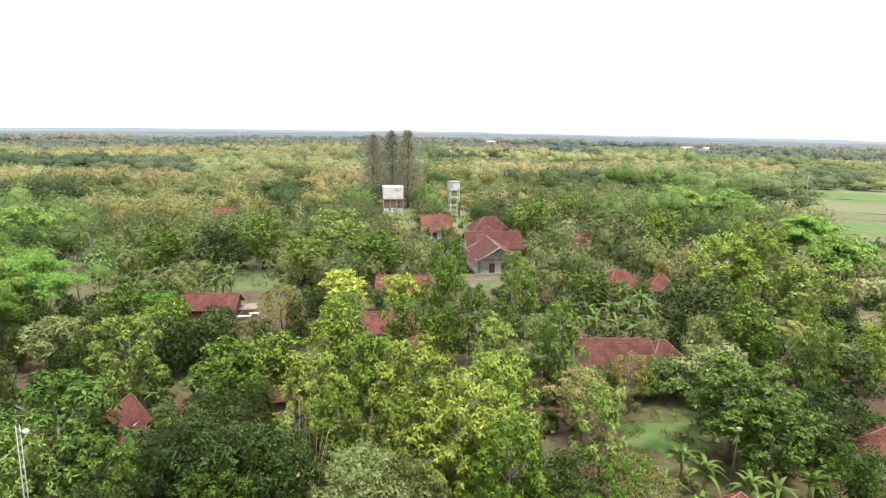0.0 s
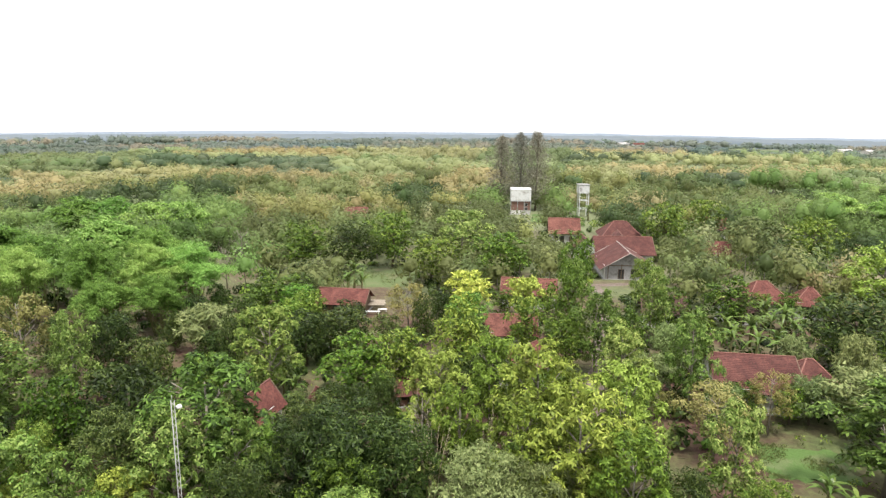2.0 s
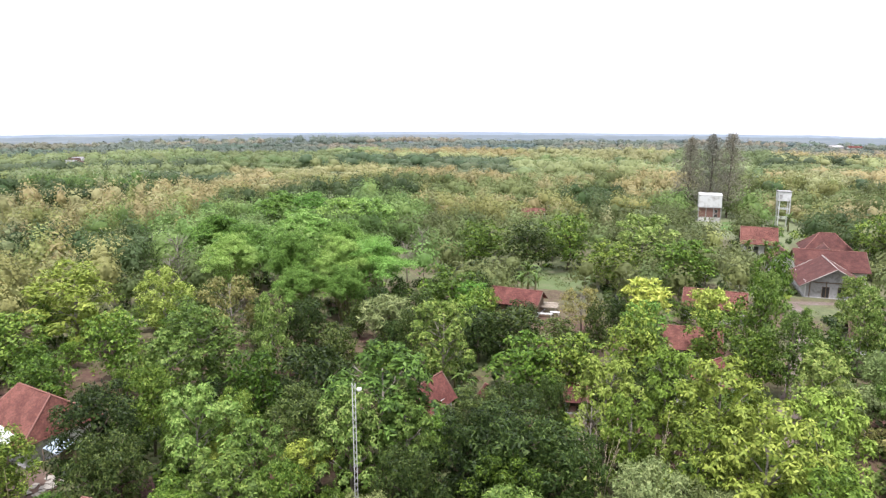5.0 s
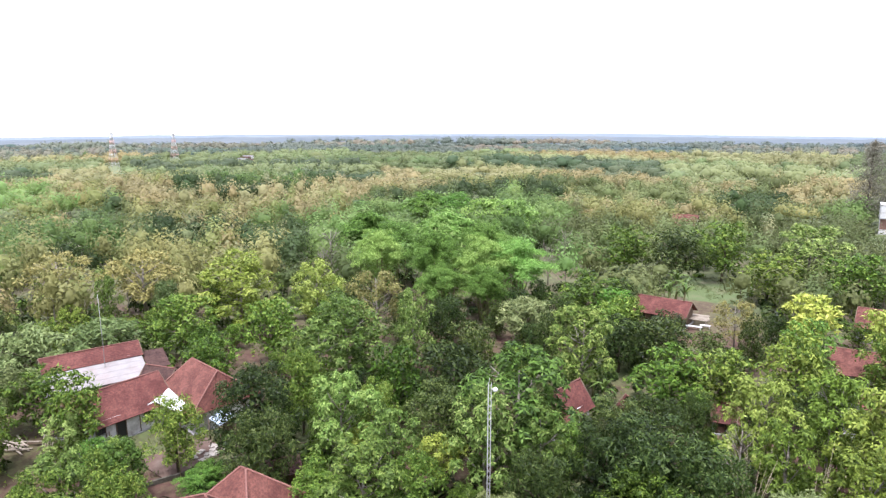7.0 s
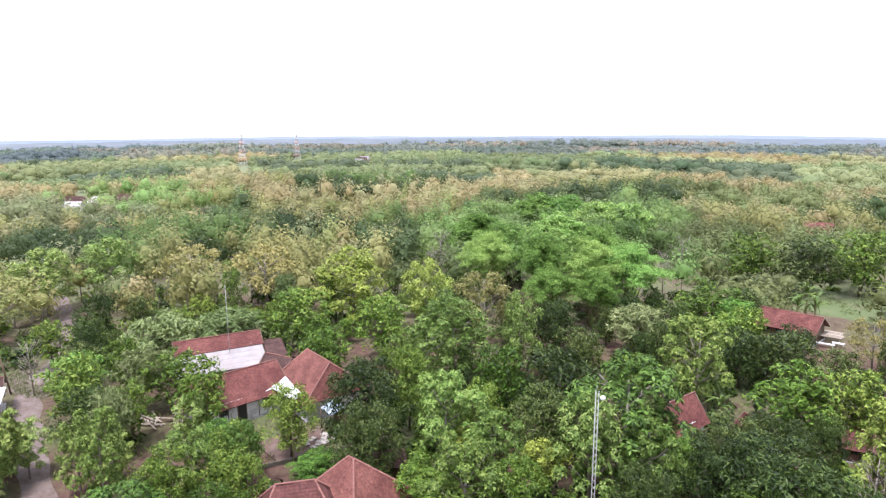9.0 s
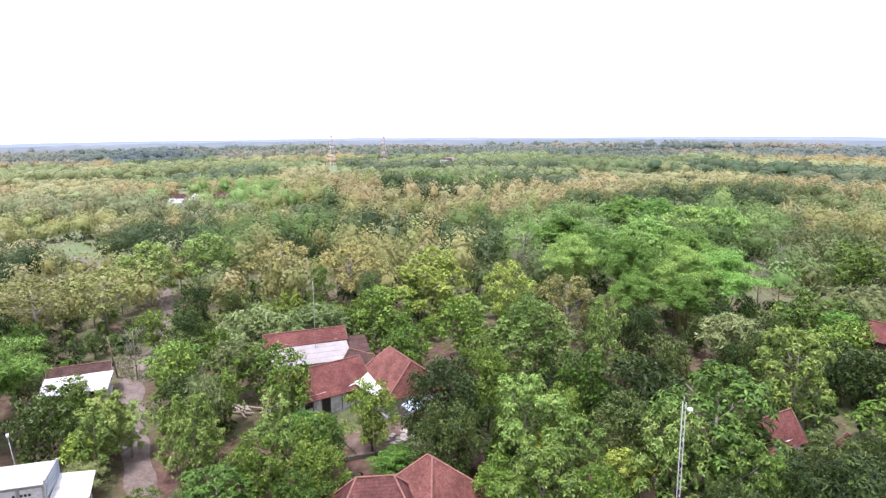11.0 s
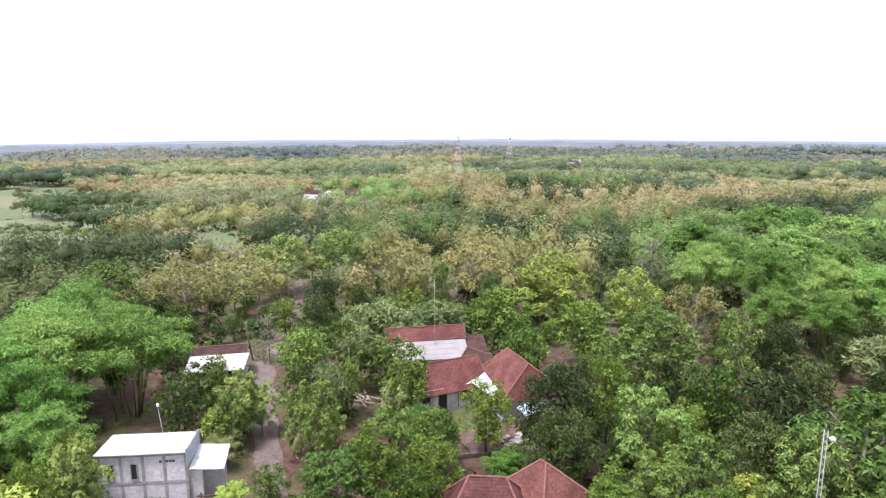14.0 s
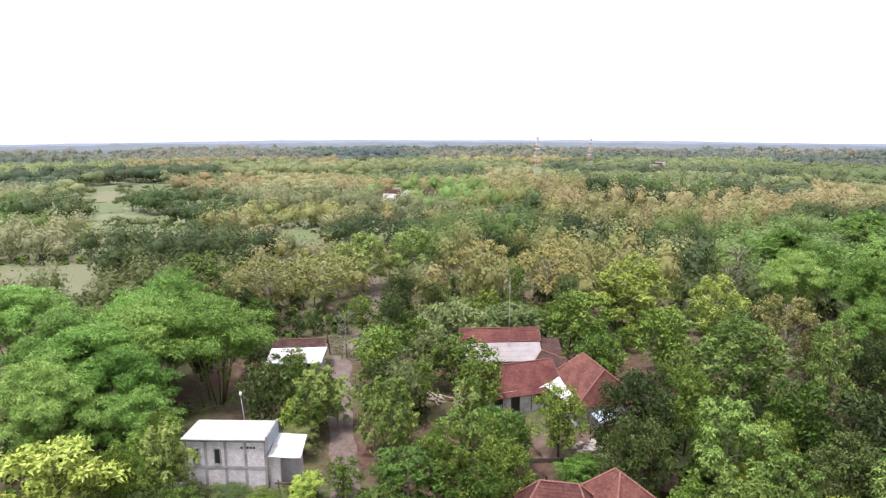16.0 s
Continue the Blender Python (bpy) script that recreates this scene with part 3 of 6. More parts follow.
# ---- houses ----
def slope(bm_uv, corners, course=0.28, lift=0.026, thick=0.09, sag=0.055, seed=0, cells=7):
    """One roof plane laid in overlapping courses: corners are eave left, eave right, ridge right, ridge left."""
    bm = bm_uv
    uv = bm.loops.layers.uv.verify()
    a, b, c, d = (Vector(p) for p in corners)
    run = ((d + c) / 2 - (a + b) / 2).length
    n = max(3, round(run / course))
    nor = (b - a).cross(d - a)
    if nor.length < 1e-6:
        nor = (b - a).cross(c - a)
    nor.normalize()
    if nor.z < 0:
        nor.negate()
    rng = random.Random(seed)
    ph = [rng.uniform(0, 6.28) for _ in range(4)]

    def at(u, v):
        p = (a.lerp(b, u)).lerp(d.lerp(c, u), v)
        w = math.sin(u * 7 + ph[0]) * math.sin(v * 5 + ph[1]) + 0.6 * math.sin(u * 17 + ph[2] + v * 9)
        return p + nor * sag * w

    axis = (b - a).normalized()
    top = edge_row = [bm.verts.new(at(k / cells, 0) - nor * thick) for k in range(cells + 1)]
    for i in range(n):
        v0, v1 = i / n, (i + 1) / n
        low = [bm.verts.new(at(k / cells, v0) + nor * lift) for k in range(cells + 1)]
        under = top
        top = [bm.verts.new(at(k / cells, v1)) for k in range(cells + 1)]
        for k in range(cells):
            quads = [(under[k], under[k + 1], low[k + 1], low[k])]
            if (top[k].co - top[k + 1].co).length > 1e-4:
                quads.append((low[k], low[k + 1], top[k + 1], top[k]))
            else:
                quads.append((low[k], low[k + 1], top[k]))
            for q in quads:
                f = bm.faces.new(q)
                for lp in f.loops:
                    p = lp.vert.co - a
                    lp[uv].uv = (p.dot(axis) + seed * 0.37, (v1 if lp.vert in top else v0) * run)
    # underside, joined to the lowest course
    if (c - d).length > 1e-4:
        dn = [bm.verts.new(p - nor * thick) for p in (c, d)]
    else:
        dn = [bm.verts.new(c - nor * thick)]
    bm.faces.new(dn + edge_row)
    if len(dn) > 1:
        bm.faces.new([dn[1], dn[0]] + top[::-1])
    return bm


def wall_panel(bm, p, q, z0, z1, thick, peak=None):
    """A wall from p to q (plan), with an optional gable peak height in its middle."""
    p, q = Vector((*p, 0)), Vector((*q, 0))
    d = (q - p).normalized()
    s = Vector((-d.y, d.x, 0)) * thick / 2
    prof = [(p, z0), (q, z0), (q, z1)] + ([((p + q) / 2, peak)] if peak else []) + [(p, z1)]
    f = [bm.verts.new((c.x + s.x, c.y + s.y, z)) for c, z in prof]
    g = [bm.verts.new((c.x - s.x, c.y - s.y, z)) for c, z in prof]
    bm.faces.new(f)
    bm.faces.new(g[::-1])
    for i in range(len(f)):
        j = (i + 1) % len(f)
        bm.faces.new((f[j], f[i], g[i], g[j]))
    return bm


def opening(parent, name, x, y, z, w, h, axis, out, frame_mat, fill_mat, label=""):
    """A door or window set in a wall: a frame standing proud, a recessed leaf. axis: along which the wall runs."""
    def b(u0, v0, u1, v1, d0, d1):
        d0, d1 = sorted((d0 * out, d1 * out))
        if axis == "x":
            return boxed(x + u0, y + d0, z + v0, x + u1, y + d1, z + v1)
        return boxed(x + d0, y + u0, z + v0, x + d1, y + u1, z + v1)
    # the leaf is a dark panel standing in for inner shade
    leaf = part(name, b(-w / 2, 0, w / 2, h, 0.0, 0.1), fill_mat, parent, label)
    for u0, v0, u1, v1 in ((-w / 2 - 0.08, -0.06, -w / 2, h + 0.08), (w / 2, -0.06, w / 2 + 0.08, h + 0.08), (-w / 2, h, w / 2, h + 0.08), (-w / 2, -0.06, w / 2, 0)):
        part("frame", b(u0, v0, u1, v1, 0.0, 0.14), frame_mat, leaf)
    return leaf


HOUSES = []


def house(name, label, x, y, yaw, length, width, wall, ridge, roof="gable", over=0.6, tiles="tile", walls="plaster", cap="cap",
          hip=None, gable_mat=None, view_lane=16, front_door=True, base=0.0):
    """A village house with its ridge along local x; yaw turns it. hip: how far the ridge ends stand back."""
    h = new(name)
    h.matrix_world = pose(x, y, gz(x, y) + base, 0, 0, yaw)
    tagged(h, label, "house", group="village houses")
    HOUSES.append((x, y, max(length, width) / 2 + over, view_lane))
    seed = int(abs(x * 7 + y * 13)) % 97
    L, W = length / 2, width / 2
    wm = MAT[walls]
    part("plinth", boxed(-L - 0.3, -W - 0.3, -0.6, L + 0.3, W + 0.3, 0.12), MAT["concrete"], h)
    t = 0.16
    k = (ridge - wall) / W
    ez = wall - over * k
    pk = ridge - 0.12 if roof == "gable" else None
    part("wall", wall_panel(bmesh.new(), (-L, -W + t / 2), (L, -W + t / 2), 0.12, wall, t), wm, h)
    part("wall", wall_panel(bmesh.new(), (-L, W - t / 2), (L, W - t / 2), 0.12, wall, t), wm, h)
    gm = MAT[gable_mat] if gable_mat else wm
    for sx in (-1, 1):
        part("wall", wall_panel(bmesh.new(), (sx * (L - t / 2), -W + t), (sx * (L - t / 2), W - t), 0.12, wall - 0.04, t, pk), gm, h)
    E, F = L + over, W + over
    hb = E if hip is None else hip
    tm = MAT[tiles]
    if roof == "gable":
        for s in (-1, 1):
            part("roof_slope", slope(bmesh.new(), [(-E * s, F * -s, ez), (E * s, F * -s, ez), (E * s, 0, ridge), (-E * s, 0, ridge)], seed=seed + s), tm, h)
        part("ridge_cap", ridge_row((-E, 0, ridge), (E, 0, ridge)), MAT[cap], h)
        for sx in (-1, 1):
            for s in (-1, 1):
                part("barge_board", tubed([(sx * (E + 0.02), s * F, ez), (sx * (E + 0.02), 0, ridge)], [0.07, 0.07], 4), MAT["cap_white" if cap == "cap_white" else "wood"], h)
    else:
        R = max(E - hb, 0.02)
        for s in (-1, 1):
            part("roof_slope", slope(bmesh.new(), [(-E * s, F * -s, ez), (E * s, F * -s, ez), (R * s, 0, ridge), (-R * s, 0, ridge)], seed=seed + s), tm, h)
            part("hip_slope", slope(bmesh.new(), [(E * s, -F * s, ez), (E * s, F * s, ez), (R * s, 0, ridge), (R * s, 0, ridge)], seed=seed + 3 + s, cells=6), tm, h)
        if R > 0.1:
            part("ridge_cap", ridge_row((-R, 0, ridge), (R, 0, ridge)), MAT[cap], h)
        for sx in (-1, 1):
            for s in (-1, 1):
                part("hip_cap", ridge_row((sx * E, s * F, ez), (sx * R, 0, ridge)), MAT[cap], h)
    if front_door:
        for s in (-1, 1):
            opening(h, "door", -L * 0.15, s * W, 0.14, 0.95, min(2.0, wall - 0.4), "x", s, MAT["wood"], MAT["dark"], "doorway filled black for its inner shade")
            for ux in (-0.6, 0.5):
                opening(h, "window", L * ux, s * W, 0.95, 0.9, min(1.1, wall - 1.3), "x", s, MAT["wood"], MAT["dark"])
    return h


def ridge_row(p, q):
    """A row of overlapping half-round ridge tiles."""
    p, q = Vector(p), Vector(q)
    n = max(2, int((q - p).length / 0.34))
    pts, rad = [], []
    for i in range(n):
        pts += [p.lerp(q, i / n) + Vector((0, 0, 0.04)), p.lerp(q, (i + 0.94) / n) + Vector((0, 0, 0.04))]
        rad += [0.075, 0.1]
    return tubed(pts, rad, 6)


def lean_to(parent, name, corners, mat, label="", posts=True, floor_z=0.0):
    """A single sloping roof on posts; corners as for slope()."""
    r = part(name, slope(bmesh.new(), corners, course=0.9, lift=0.02, thick=0.05, sag=0.02, seed=5), mat, parent, label)
    if posts:
        for p in corners[:2]:
            part("post", tubed([(p[0], p[1], floor_z), (p[0], p[1], p[2] - 0.06)], [0.06, 0.05], 6), MAT["wood"], parent)
    return r


# the tiled family compound
house("house", "orange tiled gable house with pale plaster walls", -66.15, 39.35, -4, 7.8, 7.2, 3.0, 6.0, "hip", hip=1.7, tiles="tile_orange", over=0.7, view_lane=22)
compound = house("house", "red tiled low house with grey plaster walls", -70.5, 30.75, 91, 9.6, 5.6, 2.8, 5.1, tiles="tile", over=0.6, view_lane=22)
h2 = house("house", "long house with red tiles above pale corrugated sheeting", -81.5, 33.5, 76, 10.4, 3.6, 4.9, 6.0, tiles="tile", over=0.3, view_lane=14)
lean_to(h2, "metal_roof", [(-5.0, -5.3, 3.1), (5.3, -5.3, 3.1), (5.3, -1.9, 4.7), (-5.0, -1.9, 4.7)], MAT["sheet"], "pale corrugated metal lean-to roof")
lean_to(h2, "tile_patch", [(2.8, -6.5, 2.75), (5.2, -6.5, 2.75), (5.2, -5.2, 3.1), (2.8, -5.2, 3.1)], MAT["tile"], "small red tiled lower eave", posts=False)
lean_to(h2, "porch_roof", [(5.5, -4.6, 3.3), (8.2, -3.8, 3.3), (8.2, -0.5, 4.6), (5.5, -1.0, 4.8)], MAT["tile_brown"], "dark red side porch roof")
house("house", "small brown tiled link roof between the houses", -73.7, 38.05, 20, 3.2, 3.0, 2.9, 4.3, tiles="tile_brown", view_lane=12, front_door=False)
shed = new("side_shed")
shed.matrix_world = pose(-70.6, 25.2, 0, 0, 0, 95)
tagged(shed, "narrow lean-to shed with red tiles and leaning planks", "shed")
lean_to(shed, "shed_roof", [(-1.4, -1.3, 2.4), (1.2, -1.3, 2.4), (1.2, 1.0, 3.3), (-1.4, 1.0, 3.3)], MAT["tile_brown"])
for i in range(5):
    part("plank", tubed([(-1.9 - 0.1 * i, -1.6 + 0.35 * i, 0.02), (-1.35, -1.3 + 0.4 * i, 2.1)], [0.07, 0.07], 4), MAT["wood_pale"], shed)

canopy = new("white_canopy")
canopy.matrix_world = pose(-64.25, 36.05, 0, 0, 0, -2)
tagged(canopy, "white sheet canopy over the inner yard", "canopy")
lean_to(canopy, "canopy_sheet", [(-3.3, -2.3, 2.9), (0.9, -1.6, 2.6), (0.8, -0.6, 3.1), (-3.8, -0.3, 3.7)], MAT["white"], "white metal canopy sheet")
lean_to(canopy, "canopy_sheet", [(-6.0, -4.2, 2.7), (-3.3, -4.0, 2.6), (-3.2, -1.2, 3.1), (-5.6, -1.4, 3.1)], MAT["white"], "small white metal sheet")
porch = new("blue_porch")
porch.matrix_world = pose(-58.9, 36.45, 0, 0, 0, -2)
tagged(porch, "small porch with pale blue sheet roof", "porch")
lean_to(porch, "porch_sheet", [(-1.2, -0.7, 2.4), (1.0, -0.7, 2.3), (1.0, 1.1, 2.8), (-1.2, 1.1, 2.9)], MAT["blue_sheet"])
part("wall", boxed(-1.4, 1.0, 0, 1.2, 1.15, 2.6), MAT["wood"], porch)
yard = tagged(part("paved_yard", boxed(-61.5, 28.5, -0.3, -56.2, 35.6, 0.14), MAT["earth_yard"]), "swept earth drying yard with pale patches", "yard", kind="structure")
pr = random.Random(77)
for i in range(26):
    slab = boxed(-0.28, -0.2, 0, 0.28, 0.2, 0.05)
    slab = tagged(part("drying_mat", slab, MAT["paving"]), "pale mat of drying crops on the yard", "mat", group="drying mats")
    slab.matrix_world = pose(-57.6 + pr.uniform(-0.9, 1.2), 33.9 + pr.uniform(-1.6, 1.4), 0.145 + 0.004 * i, 0, 0, pr.uniform(0, 180))
yw = new("yard_wall")
tagged(yw, "low dark stone garden wall", "wall", kind="structure")
for i in range(9):
    a = Vector((-56.6, 26.6, 0)).lerp(Vector((-53.4, 37.4, 0)), i / 9)
    b = Vector((-56.6, 26.6, 0)).lerp(Vector((-53.4, 37.4, 0)), (i + 1) / 9)
    part("wall_segment", wall_panel(bmesh.new(), (a.x, a.y), (b.x, b.y), 0, 0.45 + 0.05 * math.sin(i * 3), 0.22), MAT["dark_stone"], yw)
for i in range(6):
    p = Vector((-53.4, 37.4, 0)).lerp(Vector((-46.0, 44.0, 0)), i / 6)
    q = Vector((-53.4, 37.4, 0)).lerp(Vector((-46.0, 44.0, 0)), (i + 1) / 6)
    part("post", boxed(p.x - 0.12, p.y - 0.12, 0, p.x + 0.12, p.y + 0.12, 1.2), MAT["dark_stone"], yw)
    part("rail", tubed([(p.x, p.y, 1.0), (q.x, q.y, 1.02)], [0.06, 0.06], 5), MAT["wood"], yw)

# near tiled roofs below the camera
house("house", "square house with weathered red hipped tile roof", -43.2, 28.4, 12, 6.6, 6.6, 2.9, 6.0, "hip", hip=3.6, tiles="tile_orange", view_lane=14)
house("house", "dark red tiled hipped house beside a twin roof", -42.95, 23.0, 61, 6.4, 6.2, 2.9, 6.0, "hip", hip=2.3, tiles="tile_maroon", view_lane=14)
annex = new("kitchen_annex")
annex.matrix_world = pose(-45.8, 34.0, 0, 0, 0, 60)
tagged(annex, "low kitchen annex with brown tiled roof", "shed")
lean_to(annex, "annex_roof", [(-1.9, -1.1, 2.3), (1.9, -1.1, 2.3), (1.9, 1.0, 3.1), (-1.9, 1.0, 3.1)], MAT["tile_brown"])
part("wall", boxed(-1.8, 0.85, 0, 1.8, 1.0, 3.0), MAT["brick"], annex)

# block house by the road
bh = new("block_house")
bh.matrix_world = pose(-58.7, -1.98, 0, 0, 0, 71) @ Matrix.Diagonal((0.93, 0.8, 1, 1))
HOUSES.append((-59.5, -1.0, 5, 16))
tagged(bh, "two storey unpainted block house with pale metal roof", "house")
part("plinth", boxed(-4.5, -0.3, -0.5, 3.7, 4.5, 0.1), MAT["concrete"], bh)
for i in range(4):
    part("wall_panel", boxed(-4.3 + i * 1.97 + 0.14, 0, 0.1, -4.3 + (i + 1) * 1.97 - 0.14, 0.16, 5.7), MAT["block"], bh)
for i in range(5):
    part("column", boxed(-4.44 + i * 1.97, -0.04, 0.1, -4.16 + i * 1.97, 0.22, 5.8), MAT["concrete"], bh)
for z in (3.0, 5.55):
    part("ring_beam", boxed(-4.44, -0.06, z, 3.66, -0.042, z + 0.22), MAT["concrete"], bh)
part("wall", boxed(-4.4, 0.23, 0.1, -4.24, 4.2, 5.75), MAT["block"], bh)
part("wall", boxed(3.48, 0.23, 0.1, 3.64, 4.2, 5.85), MAT["block"], bh)
part("wall", boxed(-4.4, 4.2, 0.1, 3.64, 4.36, 5.95), MAT["block"], bh)
part("metal_roof", slope(bmesh.new(), [(-4.6, -0.35, 5.9), (3.65, -0.35, 5.9), (3.65, 4.3, 6.05), (-4.3, 4.3, 6.05)], course=1.6, lift=0.015, thick=0.06, sag=0.012), MAT["white_sheet"], bh, "pale metal sheet roof with dirt stains")
sw = part("parapet", boxed(3.67, -0.3, 4.75, 3.83, 4.4, 6.18), MAT["concrete"], bh)
for i in range(5):
    part("slat", boxed(3.832, -0.25, 4.82 + i * 0.27, 3.89, 4.35, 4.92 + i * 0.27), MAT["blue_sheet"], sw)
for i, ux in enumerate((-3.25, -1.15)):
    opening(bh, "window", ux, 0.0, 3.5, 0.5, 1.4, "x", -1, MAT["concrete"], MAT["dark"], "tall narrow dark window")
for i in range(5):
    part("lettering_bar", boxed(1.15 + i * 0.3, -0.02, 4.92, 1.36 + i * 0.3, -0.004, 5.14), MAT["dark"], bh)
lean_to(bh, "side_roof", [(3.8, -0.2, 4.25), (7.0, -0.1, 4.1), (6.8, 4.2, 4.7), (3.8, 4.3, 4.8)], MAT["white"], "white metal side awning", floor_z=0)
part("side_wall", boxed(3.7, 2.6, 0.1, 6.6, 2.76, 4.4), MAT["block"], bh)
part("side_wall", boxed(3.7, 0.3, 0.1, 4.9, 0.46, 4.2), MAT["block"], bh)
for px in (4.9, 6.3):
    part("gate_post", boxed(px, -1.2, 0, px + 0.16, -1.04, 2.4), MAT["wood"], bh)
part("gate_bar", boxed(4.6, -1.16, 2.0, 6.7, -1.06, 2.16), MAT["wood"], bh)
part("gate_bar", boxed(4.6, -1.16, 1.2, 6.7, -1.06, 1.34), MAT["wood"], bh)

# low house across the road
rh = house("house", "low roadside house with brown tiles and white sheet roof", -90.4, 7.3, 78, 6.0, 4.0, 3.0, 4.2, tiles="tile_brown", view_lane=12)
lean_to(rh, "metal_roof", [(-3.9, -6.0, 2.9), (3.4, -6.3, 2.9), (3.9, -1.9, 3.6), (-3.6, -1.9, 3.6)], MAT["white"], "white metal sheet roof")

# houses along the village path
house("house", "long low house with dark red tile roof", 22.9, 82.2, 2, 9.0, 9.6, 2.9, 5.5, tiles="tile_maroon", view_lane=8)
house("house", "small red tiled annex with hipped roof", 30.4, 84.6, 8, 4.4, 5.0, 2.6, 4.6, "hip", hip=2.4, tiles="tile_maroon", view_lane=5)
house("house", "small red tiled house under trees", 34.6, 122.0, 10, 7.0, 6.5, 2.8, 5.5, "hip", hip=3.2, tiles="tile", view_lane=20)
house("house", "brown tiled house beside bananas", 29.0, 114.5, 20, 5.0, 4.0, 2.6, 4.2, tiles="tile_brown", view_lane=6)
house("house", "small red roof house among fruit trees", 42.2, 121.0, -8, 4.6, 5.0, 2.8, 5.0, "hip", hip=2.6, tiles="tile", view_lane=18)
house("house", "orange tiled house at the village edge", 45.6, 59.4, 35, 6.0, 6.0, 2.9, 5.5, "hip", hip=3.0, tiles="tile_orange", view_lane=10)
house("house", "red tiled house with pointed roof", 23.6, 46.2, 40, 5.0, 5.0, 2.9, 5.5, "hip", hip=2.8, tiles="tile", view_lane=9)
house("house", "red tiled house with pointed roof", 31.4, 44.6, 30, 4.4, 4.4, 2.9, 5.3, "hip", hip=2.6, tiles="tile", view_lane=9)
# the joined village centre roofs
house("house", "wide dark red tiled house in the village centre", 13.2, 157.5, 8, 12.5, 9.0, 3.2, 6.2, tiles="tile_maroon", view_lane=34)
fr = house("house", "gabled front wing with pale timber facade", 12.6, 146.0, 98, 11.0, 9.8, 3.0, 5.9, over=1.2, tiles="tile_maroon", gable_mat="concrete", cap="cap_white", view_lane=36, front_door=False)
for i in range(4):
    part("facade_post", boxed(-5.62, -4.2 + i * 2.75, 0.1, -5.5, -4.06 + i * 2.75, 3.2), MAT["wood"], fr)
part("facade_beam", boxed(-5.64, -4.3, 2.95, -5.5, 4.3, 3.1), MAT["wood"], fr)
opening(fr, "window", -5.5, -1.4, 1.0, 1.4, 1.2, "y", -1, MAT["wood"], MAT["dark"])
opening(fr, "door", -5.5, 1.4, 0.14, 1.1, 2.0, "y", -1, MAT["wood"], MAT["dark"])
house("house", "dark red hipped house behind the centre", 14.2, 179.0, 6, 10.0, 9.0, 3.2, 6.6, "hip", hip=4.0, tiles="tile_maroon", view_lane=30)
house("house", "small gabled porch roof with red tiles", 13.5, 169.0, 95, 6.0, 5.0, 3.0, 5.2, tiles="tile_maroon", view_lane=20)
house("house", "orange tiled gable house beside bananas", -0.4, 182.0, 4, 7.4, 8.0, 3.2, 6.4, tiles="tile_orange", view_lane=12)
house("house", "small brown tiled kitchen with grey walls", 4.6, 163.5, 100, 5.5, 5.0, 3.0, 4.9, tiles="tile_maroon", view_lane=40, walls="block")
house("house", "low red roofed house behind trees", 34.6, 163.0, -10, 6.6, 6.0, 2.8, 5.0, tiles="tile", view_lane=9)
house("house", "red gable house with pale barge boards", -31.4, 60.9, 84, 4.8, 3.2, 3.2, 5.3, tiles="tile", gable_mat="wood", over=0.45, view_lane=6)
house("house", "small tiled outhouse with pale ridge", -26.4, 67.9, -30, 2.2, 2.0, 1.6, 2.6, tiles="tile_maroon", view_lane=8)
house("house", "open tiled shed beside the grass clearing", -37.4, 106.4, 2, 8.2, 5.4, 2.4, 4.1, tiles="tile", walls="wood", view_lane=6)
house("house", "long low red tiled house behind fruit trees", -6.0, 118.2, 2, 9.0, 6.0, 2.8, 4.7, tiles="tile_orange", view_lane=18)
house("house", "red tiled house half hidden by trees", -7.6, 95.6, 10, 7.0, 6.0, 2.7, 4.6, tiles="tile_orange", view_lane=1)
house("house", "small red roofed house under teak trees", -4.8, 81.4, 60, 6.0, 5.0, 2.7, 4.6, tiles="tile", view_lane=1)
house("house", "red brick outhouse beneath the trees", -17.2, 72.6, 20, 3.2, 3.0, 2.0, 3.1, tiles="tile_maroon", walls="brick", view_lane=5)
house("house", "blue grey walled house behind the trees", 16.4, 110.6, 0, 6.0, 5.0, 2.9, 4.8, tiles="tile_brown", walls="plaster", view_lane=8)
house("house", "small red roof far among trees", -64, 196, 5, 6.0, 6.0, 3.0, 5.5, tiles="tile_orange", view_lane=1)
house("house", "small red roof among trees", 42, 199, -12, 6.0, 6.0, 3.0, 5.5, tiles="tile", view_lane=8)

# unfinished brick building with a white upper wall
ub = new("unfinished_building")
ub.matrix_world = pose(-15.8, 231.5, gz(15, 231), 0, 0, 8)
HOUSES.append((-15.8, 231, 5, 46))
tagged(ub, "unfinished brick building with white upper storey", "building")
part("slab", boxed(-3.6, -2.6, 4.6, 3.6, 2.6, 4.85), MAT["concrete"], ub)
part("white_wall", boxed(-3.5, -2.5, 4.85, 3.5, -2.3, 8.7), MAT["white"], ub, "plain white upper wall")
part("white_wall", boxed(-3.5, -2.3, 4.85, -3.3, 2.5, 8.7), MAT["white"], ub)
part("white_wall", boxed(3.3, -2.3, 4.85, 3.5, 2.5, 8.7), MAT["white"], ub)
part("roof_sheet", slope(bmesh.new(), [(-3.55, -2.55, 8.7), (3.55, -2.55, 8.7), (3.55, 2.55, 8.95), (-3.55, 2.55, 8.95)], course=1.5, lift=0.02, thick=0.08, sag=0.01), MAT["white"], ub)
part("brick_wall", boxed(-3.4, -2.2, 1.5, 3.0, -2.0, 4.6), MAT["brick"], ub, "red brick infill wall")
part("base_wall", boxed(-3.4, -2.25, 0, 3.2, -1.95, 1.5), MAT["plaster"], ub)
part("brick_wall", boxed(3.0, -2.2, 0, 3.2, 2.4, 4.6), MAT["brick"], ub)
